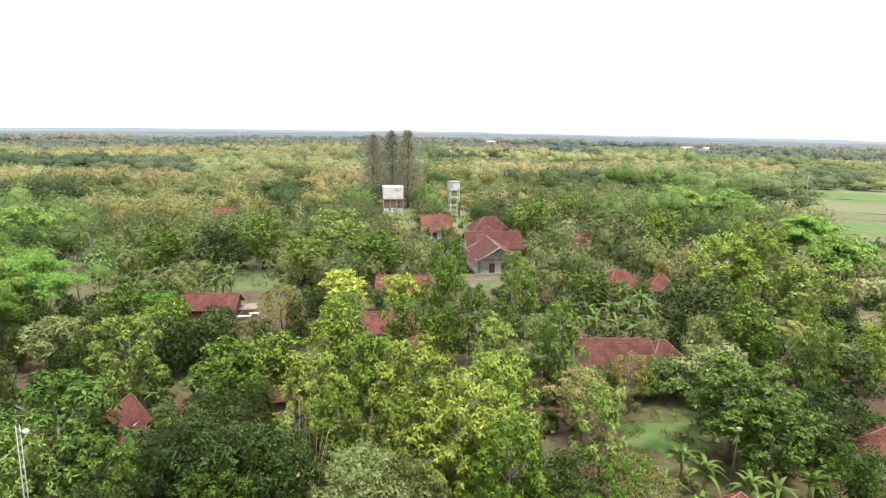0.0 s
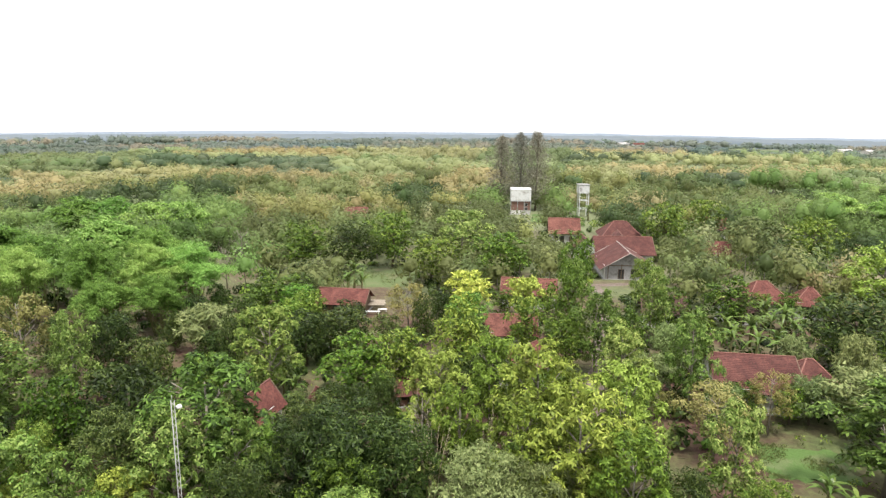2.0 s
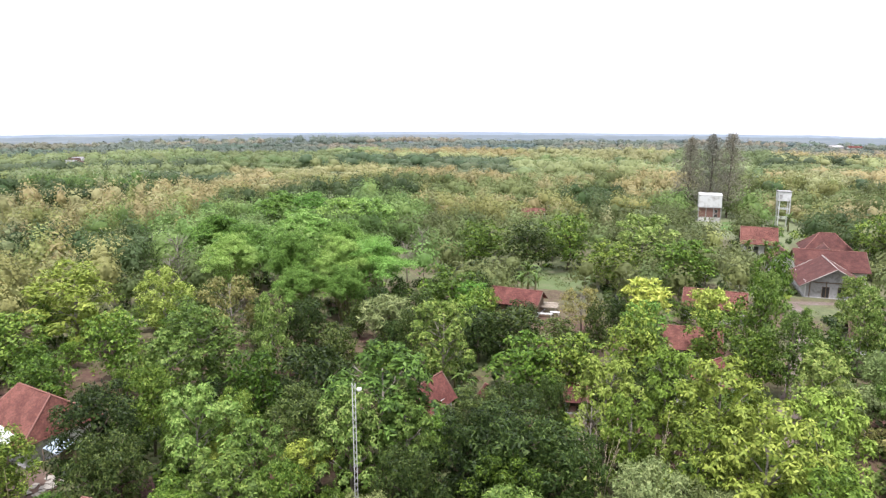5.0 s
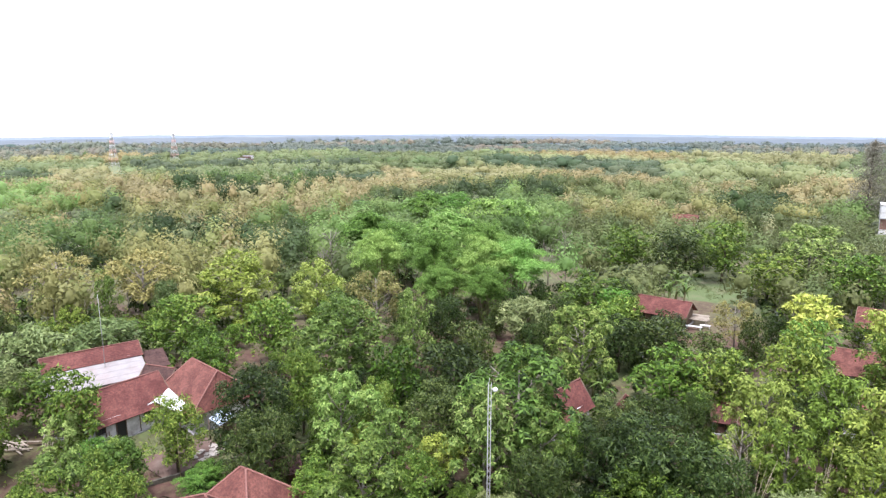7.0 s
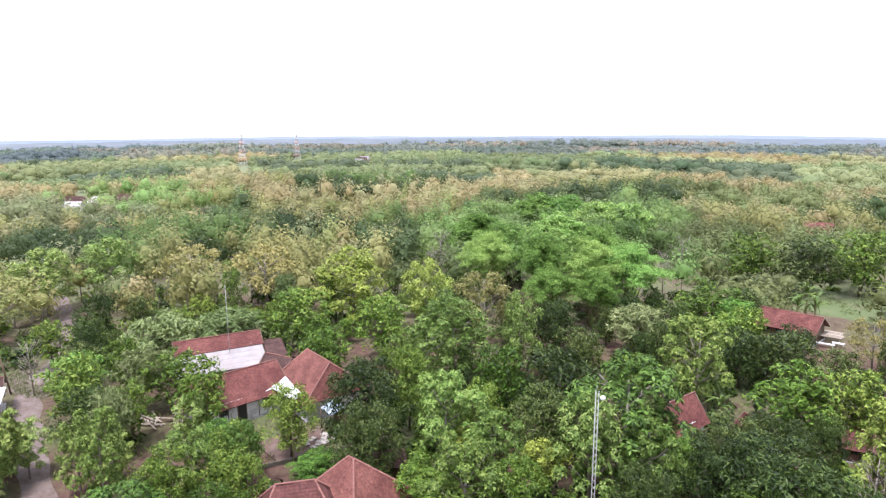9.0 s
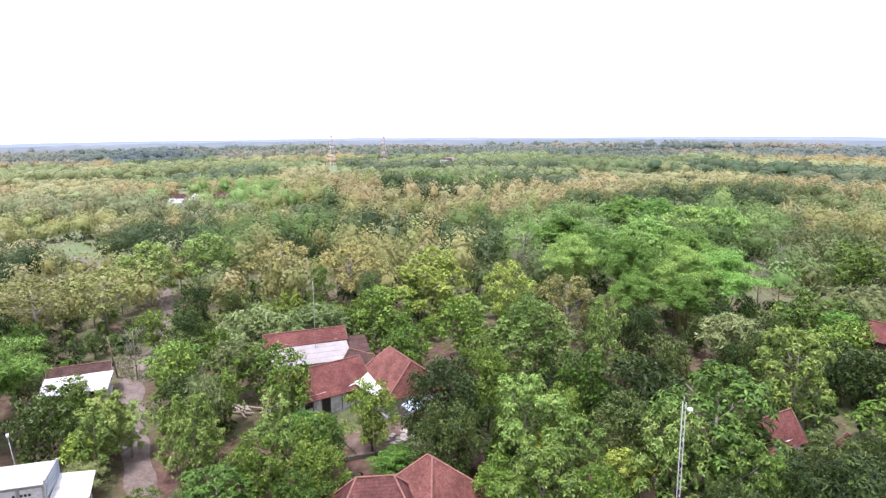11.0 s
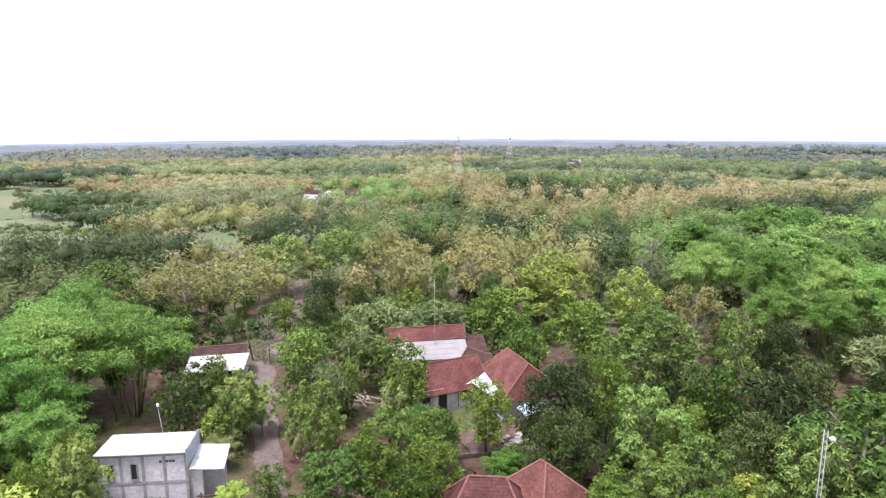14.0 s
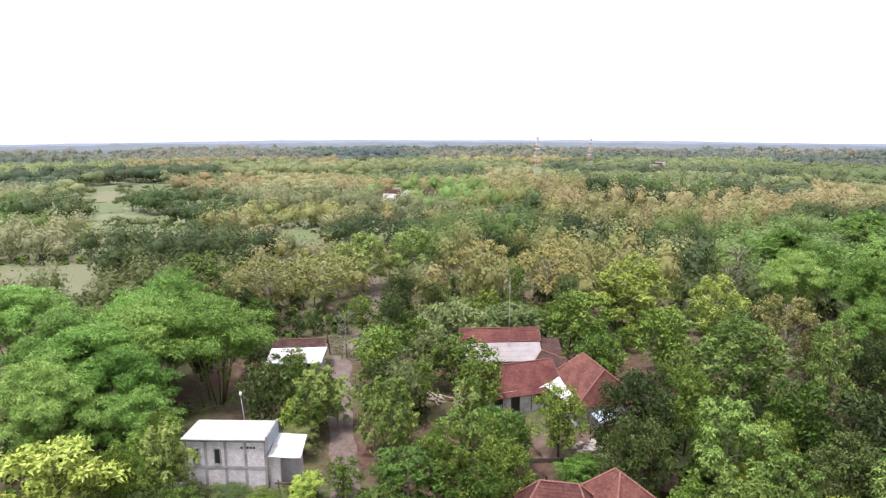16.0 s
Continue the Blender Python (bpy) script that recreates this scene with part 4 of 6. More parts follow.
for px in (-3.5, -1.2, 1.1, 3.3):
    part("pillar", boxed(px, -2.5, 0, px + 0.22, -2.28, 4.6), MAT["concrete"], ub)
for zz in (1.6, 3.0):
    opening(ub, "window", 1.9, -2.2, zz, 0.8, 0.9, "x", -1, MAT["concrete"], MAT["dark"])

# water tower
wt = new("water_tower")
wt.matrix_world = pose(5.6, 229, gz(5, 229), 0, 0, 12)
HOUSES.append((5.6, 229, 3, 62))
tagged(wt, "white water tower on tall concrete legs", "water tower")
for sx in (-1, 1):
    for sy in (-1, 1):
        part("leg", boxed(sx * 1.5 - 0.15, sy * 1.3 - 0.15, 0, sx * 1.5 + 0.15, sy * 1.3 + 0.15, 8.2), MAT["white"], wt)
for z in (2.8, 5.6):
    for s in (-1, 1):
        part("brace", boxed(-1.35, s * 1.3 - 0.1, z, 1.35, s * 1.3 + 0.1, z + 0.25), MAT["white"], wt)
tk = part("tank", boxed(-2.0, -1.7, 8.2, 1.6, 1.7, 11.0), MAT["white"], wt, "white painted concrete tank")
part("lid", boxed(-2.15, -1.85, 11.0, 1.75, 1.85, 11.2), MAT["concrete"], tk)
part("hatch", boxed(-1.7, -1.74, 8.9, -0.9, -1.7, 10.2), MAT["concrete"], tk)
part("pipe", tubed([(-2.3, -1.2, 0), (-2.3, -1.2, 10.4), (-2.0, -1.2, 10.6)], [0.1, 0.1, 0.1], 6), MAT["white"], wt)

# ---- masts, poles, small things ----
mast = new("lattice_mast")
mast.matrix_world = pose(-19.6, 28.9, 0, 0, 0, 20)
tagged(mast, "slender galvanised triangular lattice radio mast", "mast")
MH = 19.3
legs = [(0.11 * math.cos(a), 0.11 * math.sin(a)) for a in (0.3, 2.39, 4.49)]
for lx, ly in legs:
    part("leg", tubed([(lx, ly, 0), (lx, ly, MH)], [0.022, 0.022], 5), MAT["steel"], mast)
for i in range(int(MH / 0.4)):
    z = 0.2 + i * 0.4
    for k in range(3):
        a, b = legs[k], legs[(k + 1) % 3]
        part("lattice_bar", tubed([(a[0], a[1], z), (b[0], b[1], z + 0.2)], [0.012, 0.012], 4), MAT["steel"], mast)
part("spike", tubed([(0, 0, MH), (0, 0, MH + 0.3)], [0.03, 0.015], 5), MAT["steel"], mast)
bm = bmesh.new()
bmesh.ops.create_uvsphere(bm, u_segments=12, v_segments=8, radius=0.15)
for v in bm.verts:
    v.co = Vector((v.co.x + 0.34, v.co.y, v.co.z * 0.85 + MH - 0.35))
part("antenna_dome", bm, MAT["white"], mast, "small white antenna dome")
part("dome_arm", tubed([(0.1, 0, MH - 0.35), (0.3, 0, MH - 0.35)], [0.03, 0.03], 5), MAT["steel"], mast)


def pole(name, label, foot, top, r, mat, cap=None):
    p = new(name)
    p.matrix_world = pose(foot[0], foot[1], gz(*foot))
    tagged(p, label, "pole")
    dx, dy, dz = top[0] - foot[0], top[1] - foot[1], top[2]
    part("shaft", tubed([(0, 0, -0.3), (dx * 0.5, dy * 0.5, dz * 0.5), (dx, dy, dz)], [r, r * 0.85, r * 0.6], 7), mat, p)
    if cap:
        part("lamp_head", boxed(dx - 0.2, dy - 0.12, dz - 0.05, dx + 0.2, dy + 0.12, dz + 0.16), cap, p, "pale lamp head")
    return p


pole("antenna_pole", "tall thin television antenna pole", (-78.6, 33.8), (-78.6, 33.8, 13.4), 0.04, MAT["steel"])
pole("street_lamp", "leaning thin lamp pole with white head", (-66.6, -0.2), (-67.6, -0.8, 6.4), 0.06, MAT["steel"], MAT["white"])
pole("garden_pole", "leaning bamboo pole with white top", (27.4, 55.6), (26.1, 52.4, 7.8), 0.05, MAT["cane"], MAT["concrete"])
pole("utility_pole", "dark wooden utility pole by the road", (-94.6, 12.0), (-94.9, 11.2, 6.0), 0.12, MAT["wood"])
pole("street_lamp", "thin pole with white lamp head", (-54.6, 29.2), (-54.6, 29.2, 5.2), 0.05, MAT["cane"], None)
pole("field_pole", "pale pole at the edge of the rice field", (150, 268), (150, 268, 12), 0.16, MAT["concrete"])


def far_tower(x, y, h):
    """Red and white banded lattice telecom tower."""
    t = new("telecom_tower")
    t.matrix_world = pose(x, y, gz(x, y))
    tagged(t, "distant lattice telecom tower with red and white bands", "tower")
    n = 7
    for i in range(n):
        z0, z1 = h * i / n, h * (i + 1) / n
        w0, w1 = 2.6 * (1 - 0.75 * i / n), 2.6 * (1 - 0.75 * (i + 1) / n)
        m = MAT["orange_paint"] if i % 2 else MAT["white"]
        cs = [(1, 1), (1, -1), (-1, -1), (-1, 1)]
        for k, (a, b) in enumerate(cs):
            c, d = cs[(k + 1) % 4]
            part("leg", tubed([(a * w0, b * w0, z0), (a * w1, b * w1, z1)], [0.15, 0.15], 4), m, t)
            part("brace", tubed([(a * w0, b * w0, z0), (c * w1, d * w1, z1)], [0.07, 0.07], 4), m, t)
            part("brace", tubed([(c * w0, d * w0, z0), (a * w1, b * w1, z1)], [0.07, 0.07], 4), m, t)
    part("antenna", boxed(-0.8, -0.8, h, 0.8, 0.8, h + 2), MAT["white"], t)
    return t


HOUSES += [(-484.5, 229.5, 5, 130), (-525.5, 300.3, 5, 140)]
for x, y, yaw, tiles, size, clear in ((-282, 74, 20, "white_sheet", 8, 34), (-284, 85, 70, "tile_brown", 8, 34), (-274, 82, 10, "tile_brown", 7, 26), (-273, 62, 40, "white_sheet", 6, 30), (-290, 66, 80, "tile_brown", 7, 20),
                                      (-429, 300, 15, "sheet_grey", 8, 36), (-446, 313, 60, "tile_brown", 8, 36), (-460, 327, 30, "sheet_grey", 8, 40), (-409, 290, 80, "tile_brown", 8, 30),
                                      (300, 812, 20, "white_sheet", 16, 120), (322, 806, 35, "white_sheet", 12, 120), (70, 925, 50, "white_sheet", 18, 120), (90, 915, 10, "tile", 14, 110)):
    house("house", "small distant house with pale sheet roof" if "sheet" in tiles else "small distant house with brown tiled roof", x, y, yaw, size, size * 0.75, 2.8, 4.6, tiles=tiles, view_lane=clear, front_door=False, walls="block")
far_tower(-484.5, 229.5, 22)
far_tower(-525.5, 300.3, 20)

table = new("timber_stack")
table.matrix_world = pose(-32.6, 109.0, 0, 0, 0, 10)
HOUSES.append((-32.6, 108, 3, 18))
tagged(table, "low rack of pale timber boards beside shed", "rack")
for i in range(7):
    part("board", boxed(-1.9, -1.6 + i * 0.5, 0.95 + 0.02 * (i % 3), 1.9 + 0.2 * math.sin(i), -1.3 + i * 0.5, 1.02 + 0.02 * (i % 3)), MAT["wood_pale"], table)
for px in (-1.6, 1.6):
    for py in (-1.4, 1.4):
        part("leg", boxed(px - 0.08, py - 0.08, 0, px + 0.08, py + 0.08, 0.95), MAT["wood_pale"], table)
for i, (bx, by, w) in enumerate(((-31.9, 105.4, 2.6), (-30.6, 107.0, 1.6))):
    bench = new("bench")
    bench.matrix_world = pose(bx, by, 0, 0, 0, 12)
    tagged(bench, "white wooden bench standing on grass", "bench")
    part("seat", boxed(-w / 2, -0.3, 0.42, w / 2, 0.3, 0.5), MAT["white"], bench)
    for s in (-1, 1):
        part("leg", boxed(s * w * 0.4 - 0.05, -0.25, 0, s * w * 0.4 + 0.05, 0.25, 0.42), MAT["white"], bench)

line = new("washing_line")
line.matrix_world = pose(-66.6, 26.4, 0, 0, 0, 95)
tagged(line, "washing line with red and white clothes", "laundry")
for s in (-1, 1):
    part("post", tubed([(s * 2, 0, 0), (s * 2, 0, 1.8)], [0.04, 0.04], 5), MAT["wood"], line)
part("cord", tubed([(-2, 0, 1.75), (0, 0, 1.65), (2, 0, 1.75)], [0.012] * 3, 4), MAT["steel"], line)
for i in range(6):
    g = bmesh.new()
    x0 = -1.8 + i * 0.58
    cols = [[g.verts.new((x0 + u * 0.13, 0.04 * math.sin(u * 2 + i), z)) for z in (1.68, 1.2, 0.75)] for u in range(5)]
    for a, b in zip(cols, cols[1:]):
        for k in range(2):
            g.faces.new((a[k], b[k], b[k + 1], a[k + 1]))
    bmesh.ops.solidify(g, geom=g.faces[:], thickness=0.02)
    part("cloth", g, MAT["cloth_red" if i < 3 else "white"], line)


# blue sheet shelter beside the block house
tarp = new("sheet_shelter")
tarp.matrix_world = pose(-58.4, -6.9, 0, 0, 0, 71)
tagged(tarp, "small shelter with pale blue sheet on poles", "shelter")
lean_to(tarp, "shelter_sheet", [(-1.0, -0.8, 1.7), (1.0, -0.8, 1.7), (1.0, 0.8, 2.2), (-1.0, 0.8, 2.2)], MAT["blue_sheet"])
for px in (-0.9, 0.9):
    part("back_post", tubed([(px, 0.75, 0), (px, 0.75, 2.1)], [0.05, 0.05], 6), MAT["wood"], tarp)

# boards stacked and scattered at the side of the compound
stack_rng = random.Random(88)
pile = new("timber_pile")
pile.matrix_world = pose(-74.1, 22.3, 0, 0, 0, 20)
tagged(pile, "untidy pile of pale weathered boards on soil", "timber")
for i in range(14):
    bd = part("board", boxed(-1.5, -0.09, 0, 1.5, 0.09, 0.04), MAT["wood_pale"], pile)
    bd.matrix_basis = pose(stack_rng.uniform(-0.5, 0.5), stack_rng.uniform(-0.8, 0.8), 0.02 + 0.045 * i, 0, 0, stack_rng.uniform(-28, 28))


def dry_canes(x, y, h, count, seed):
    """A fan of thin dead canes with a few side twigs."""
    rng = random.Random(seed)
    e = new("dry_cane_clump")
    e.matrix_world = pose(x, y, gz(x, y))
    tagged(e, "fan of thin dead straw-coloured bamboo canes", "dead canes", group="dry cane clumps")
    for i in range(count):
        a, lean, top = rng.uniform(0, 6.28), rng.uniform(0.05, 0.34), h * rng.uniform(0.7, 1.05)
        d = Vector((math.cos(a), math.sin(a), 0))
        pts = [d * 0.25 + Vector((0, 0, -0.2)), d * (0.25 + lean * top * 0.4) + Vector((0, 0, top * 0.55)), d * (0.3 + lean * top) + Vector((0, 0, top))]
        bm_ = tubed(pts, [0.026, 0.02, 0.006], 5)
        for k in range(3):
            p = pts[1].lerp(pts[2], rng.uniform(0.1, 0.8))
            q = p + Vector((rng.uniform(-0.5, 0.5), rng.uniform(-0.5, 0.5), rng.uniform(0.2, 0.7)))
            tube(bm_, [p, q], [0.015, 0.005], 4)
        part("cane", bm_, MAT["straw"], e)
    return e


dry_canes(-10.4, 51.2, 8.5, 12, 301)
dry_canes(-6.2, 53.4, 10.0, 8, 302)
dry_canes(-63.5, 99.0, 7.5, 18, 303)

# ---- trees ----
def trunk_mesh(rng, height, spread, limbs, r0, lean=0.3, sides=6, base_fork=0.35):
    bm = bmesh.new()
    top = Vector((rng.uniform(-lean, lean), rng.uniform(-lean, lean), height))
    mid = top * 0.5 + Vector((rng.uniform(-lean, lean) * 0.5, rng.uniform(-lean, lean) * 0.5, 0))
    tube(bm, [(0, 0, -0.4), mid, top], [r0, r0 * 0.7, r0 * 0.2], sides)
    for i in range(limbs):
        f = base_fork + (0.9 - base_fork) * i / limbs
        p = mid * (f * 2) if f < 0.5 else mid.lerp(top, f * 2 - 1)
        a = i * 2.4 + rng.uniform(-0.5, 0.5)
        out = Vector((math.cos(a), math.sin(a), 0)) * spread * rng.uniform(0.55, 0.95) * (1.1 - f * 0.5)
        q = p + out + Vector((0, 0, height * rng.uniform(0.12, 0.3)))
        m = p.lerp(q, 0.5) + Vector((0, 0, -0.15 * spread * 0.3))
        tube(bm, [p, m, q], [r0 * 0.45, r0 * 0.3, r0 * 0.08], 5)
        for s in (-1, 1):
            b = a + s * rng.uniform(0.5, 0.9)
            e = m + Vector((math.cos(b), math.sin(b), 0.6)) * spread * 0.4
            tube(bm, [m, e], [r0 * 0.2, r0 * 0.05], 4)
    return bm


def crown_clumps(rng, k, h, r, low, high, lumps=(0.3, 0.46), top_heavy=0.0):
    """Centres and radii of the leaf clumps that make up an uneven crown."""
    cs, rs = [], []
    for i in range(k):
        z = low + (high - low) * ((i + 0.5) / k) ** (0.8 - 0.3 * top_heavy)
        t = (z - low) / (high - low)
        env = r * math.sin(math.pi * (0.16 + 0.72 * t)) ** 0.8
        a = i * 2.399 + rng.uniform(-0.5, 0.5)
        d = env * rng.uniform(0.4, 0.98)
        cs.append((math.cos(a) * d, math.sin(a) * d, z + rng.uniform(-0.3, 0.3)))
        rs.append(r * rng.uniform(*lumps))
    return cs, rs


def inner_leaves(rng, h, r, low, high, n=480):
    """Large leaves added in the heart of a crown to block sight and light through it."""
    c = [(0, 0, h * (low + (high - low) * f)) for f in (0.15, 0.4, 0.65, 0.85)]
    return leaf_cloud(rng, c, [r * 0.4, r * 0.5, r * 0.46, r * 0.3], n // 4, 0.5, 0.36, up=0.5, droop=0.1, squash=0.8, low=-1)


def tree_thing(name, label, category, trunk_bm, bark, crown_v, leaf, corners=3):
    e = new(name)
    tagged(e, label, category, group=name.replace("_", " ") + "s")
    part("trunk", trunk_bm, bark, e)
    mesh_part("crown", fast_mesh("crown", crown_v, corners, [leaf]), e)
    return e


def make_teak(seed, fine, h=12.0, r=4.0, leaf="teak", label="tall teak tree with large green leaves"):
    rng, nr = random.Random(seed), np.random.default_rng(seed)
    cs, rs = crown_clumps(rng, 34, h, r, h * 0.2, h * 0.97, (0.15, 0.28))
    if fine:
        v = rosettes(nr, cs, rs, 34, 5, 0.43, 0.17, 0.6, 1.0)
        v = np.concatenate([v, rosettes(nr, [(0, 0, h * f) for f in (0.3, 0.45, 0.6, 0.75)], [r * 0.45] * 4, 16, 5, 0.45, 0.22)])
    else:
        v = leaf_cloud(nr, cs, rs, 125, 0.43, 0.2, up=0.2, droop=0.45, squash=1.0)
        v = np.concatenate([v, inner_leaves(nr, h, r, 0.22, 0.9)])
    return tree_thing("teak_tree", label, "tree",
                      trunk_mesh(rng, h * 0.86, r * 0.8, 8, 0.2), MAT["bark_pale"], v, LEAF[leaf], 4 if fine else 3)


def make_mango(seed, fine, h=9.0, r=4.0):
    rng, nr = random.Random(seed), np.random.default_rng(seed)
    cs, rs = crown_clumps(rng, 36, h, r, h * 0.18, h * 0.88, (0.16, 0.29))
    v = leaf_cloud(nr, cs, rs, 175 if fine else 52, 0.32 if fine else 0.46, 0.115 if fine else 0.22, up=0.15, droop=0.5, squash=0.85)
    v = np.concatenate([v, inner_leaves(nr, h, r, 0.2, 0.8)])
    return tree_thing("mango_tree", "dense dark green mango tree with rounded crown", "tree",
                      trunk_mesh(rng, h * 0.7, r * 0.8, 7, 0.26, base_fork=0.25), MAT["bark"], v, LEAF["mango"])


def make_broad(seed, fine, h=9.0, r=3.8, leaf="broad", label="leafy mid-green fruit tree"):
    rng, nr = random.Random(seed), np.random.default_rng(seed)
    cs, rs = crown_clumps(rng, 32, h, r, h * 0.2, h * 0.92, (0.15, 0.3))
    v = leaf_cloud(nr, cs, rs, 160 if fine else 52, 0.31 if fine else 0.45, 0.15 if fine else 0.25, up=0.2, droop=0.3, squash=0.75)
    v = np.concatenate([v, inner_leaves(nr, h, r, 0.22, 0.8)])
    return tree_thing("fruit_tree", label, "tree",
                      trunk_mesh(rng, h * 0.75, r * 0.8, 7, 0.2), MAT["bark"], v, LEAF[leaf])


def make_yellow(seed, fine, h=8.0, r=3.0):
    rng, nr = random.Random(seed), np.random.default_rng(seed)
    cs, rs = crown_clumps(rng, 20, h, r, h * 0.4, h * 0.92, (0.2, 0.36))
    v = leaf_cloud(nr, cs, rs, 200 if fine else 120, 0.36 if fine else 0.5, 0.2 if fine else 0.3, up=0.25, droop=0.2, squash=0.7)
    return tree_thing("flowering_tree", "fruit tree with fresh yellow-green shoots", "tree",
                      trunk_mesh(rng, h * 0.8, r * 0.8, 6, 0.18), MAT["bark"], v, LEAF["yellow"])


def make_dry(seed, fine, h=11.0, r=4.0):
    rng, nr = random.Random(seed), np.random.default_rng(seed)
    cs, rs = crown_clumps(rng, 20, h, r, h * 0.35, h * 0.96, (0.18, 0.32))
    v = leaf_cloud(nr, cs, rs, 150 if fine else 130, 0.36 if fine else 0.38, 0.18 if fine else 0.19, up=0.3, droop=0.6, squash=1.0)
    return tree_thing("dry_teak_tree", "thin teak tree with withering yellow-brown leaves", "tree",
                      trunk_mesh(rng, h * 0.92, r * 0.8, 10, 0.18), MAT["bark_pale"], v, LEAF["dry"])


def make_acacia(seed, fine, h=8.0, r=4.0):
    rng, nr = random.Random(seed), np.random.default_rng(seed)
    cs, rs = crown_clumps(rng, 32, h, r, h * 0.3, h * 0.9, (0.17, 0.3))
    v = leaf_cloud(nr, cs, rs, 150 if fine else 64, 0.4 if fine else 0.6, 0.13 if fine else 0.24, up=0.35, droop=0.25, squash=0.5)
    v = np.concatenate([v, inner_leaves(nr, h, r, 0.35, 0.8)])
    return tree_thing("acacia_tree", "feathery light green tree with layered crown", "tree",
                      trunk_mesh(rng, h * 0.75, r * 0.9, 8, 0.18), MAT["bark"], v, LEAF["acacia"])


def make_bamboo(seed, fine, h=13.0, r=5.0):
    """Canes that rise from one foot and arch outward, with plumes of narrow leaves along the upper half."""
    rng, nr = random.Random(seed), np.random.default_rng(seed)
    canes, cs, rs = [], [], []
    for i in range(34):
        a = i * 2.399 + rng.uniform(-0.4, 0.4)
        reach = r * math.sqrt((i + 0.6) / 34) * rng.uniform(0.75, 1.1)
        top = h * rng.uniform(0.8, 1.02) * (1 - 0.28 * (reach / r) ** 2)
        d = Vector((math.cos(a), math.sin(a), 0))
        foot = d * rng.uniform(0.2, 1.4)
        pts = [foot + Vector((0, 0, -0.3)), foot + d * reach * 0.22 + Vector((0, 0, top * 0.55)), d * reach * 0.72 + Vector((0, 0, top * 0.93)), d * reach + Vector((0, 0, top * 0.86))]
        if i % 3 == 0:
            canes.append(tubed(pts, [0.06, 0.05, 0.035, 0.012], 5))
        for f, rad in ((0.42, 0.8), (0.58, 1.0), (0.74, 1.15), (0.9, 1.2), (1.0, 0.95)):
            p = pts[1].lerp(pts[2], (f - 0.3) / 0.5) if f < 0.8 else pts[2].lerp(pts[3], (f - 0.8) / 0.2)
            if f < 0.3 + 0.25 * rng.random():
                continue
            cs.append(p + d * rng.uniform(0, 0.5))
            rs.append(rad * rng.uniform(0.75, 1.15) * r / 6)
    for i in range(16):
        a, q = i * 2.399, r * 0.42 * math.sqrt((i + 0.5) / 16)
        cs.append((math.cos(a) * q, math.sin(a) * q, h * rng.uniform(0.8, 0.94)))
        rs.append(r * rng.uniform(0.13, 0.2))
    v = leaf_cloud(nr, [tuple(c) for c in cs], rs, 135 if fine else 56, 0.4 if fine else 0.75, 0.08 if fine else 0.2, up=0.3, droop=0.7, squash=0.6, jitter=0.35)
    v = np.concatenate([v, inner_leaves(nr, h, r, 0.3, 0.8, 240)])
    e = new("bamboo_clump")
    tagged(e, "dense arching clump of feathery green bamboo", "bamboo", group="bamboo clumps")
    for c in canes:
        part("cane", c, MAT["cane"], e)
    mesh_part("crown", fast_mesh("crown", v, 3, [LEAF["bamboo"]]), e)
    return e


def make_pine(seed, h=27.0, r=5.8):
    rng, nr = random.Random(seed), np.random.default_rng(seed)
    cs, rs = [], []
    for i in range(110):
        z = h * (0.16 + 0.84 * (i / 110))
        env = r * (1.03 - (z / h) ** 2.4) ** 0.7
        a = i * 2.399
        f = rng.uniform(0.15, 1.15)
        cs.append((math.cos(a) * env * f, math.sin(a) * env * f, z))
        rs.append((0.5 + env * 0.26) * rng.uniform(0.6, 1.4))
    v = leaf_cloud(nr, cs, rs, 60, 0.9, 0.14, up=0.1, droop=-0.2, squash=1.2)
    return tree_thing("casuarina_tree", "tall thin grey-green casuarina tree", "tree",
                      trunk_mesh(rng, h * 0.97, r * 0.6, 12, 0.32), MAT["bark"], v, LEAF["pine"])


def frond_bm(rng, length, width, rise, fall, leaflets=0):
    """An arching leaf along +x: a ribbed blade, or a rib with leaflets."""
    bm = bmesh.new()
    n = 8
    rib = []
    for i in range(n + 1):
        t = i / n
        rib.append(Vector((length * (t - 0.12 * t * t * fall), 0, length * (rise * t - fall * t * t))))
    if not leaflets:
        prev = None
        for i, p in enumerate(rib):
            w = width * math.sin(math.pi * min(1, 0.06 + 0.94 * (i / n) ** 0.75)) ** 0.7 * rng.uniform(0.85, 1.1) + 0.02
            row = [bm.verts.new(p + Vector((0, -w / 2, -0.16 * w))), bm.verts.new(p), bm.verts.new(p + Vector((0, w / 2, -0.16 * w)))]
            if prev:
                for k in range(2):
                    bm.faces.new((prev[k], row[k], row[k + 1], prev[k + 1]))
            prev = row
    else:
        tube(bm, rib, [0.04 * (1 - 0.8 * i / n) for i in range(n + 1)], 4)
        for i in range(leaflets):
            t = 0.12 + 0.88 * i / leaflets
            k = min(int(t * n), n - 1)
            p = rib[k].lerp(rib[k + 1], t * n - k)
            w = width * math.sin(math.pi * (0.12 + 0.8 * t)) ** 0.6
            for s in (-1, 1):
                q = p + Vector((0.35 * w, s * w, -0.3 * w * rng.uniform(0.5, 1.6)))
                vs = [bm.verts.new(c) for c in (p, p.lerp(q, 0.5) + Vector((0.05, 0, 0.02)), q, p.lerp(q, 0.5) - Vector((0.05, 0, 0.02)))]
                bm.faces.new(vs)
    return bm


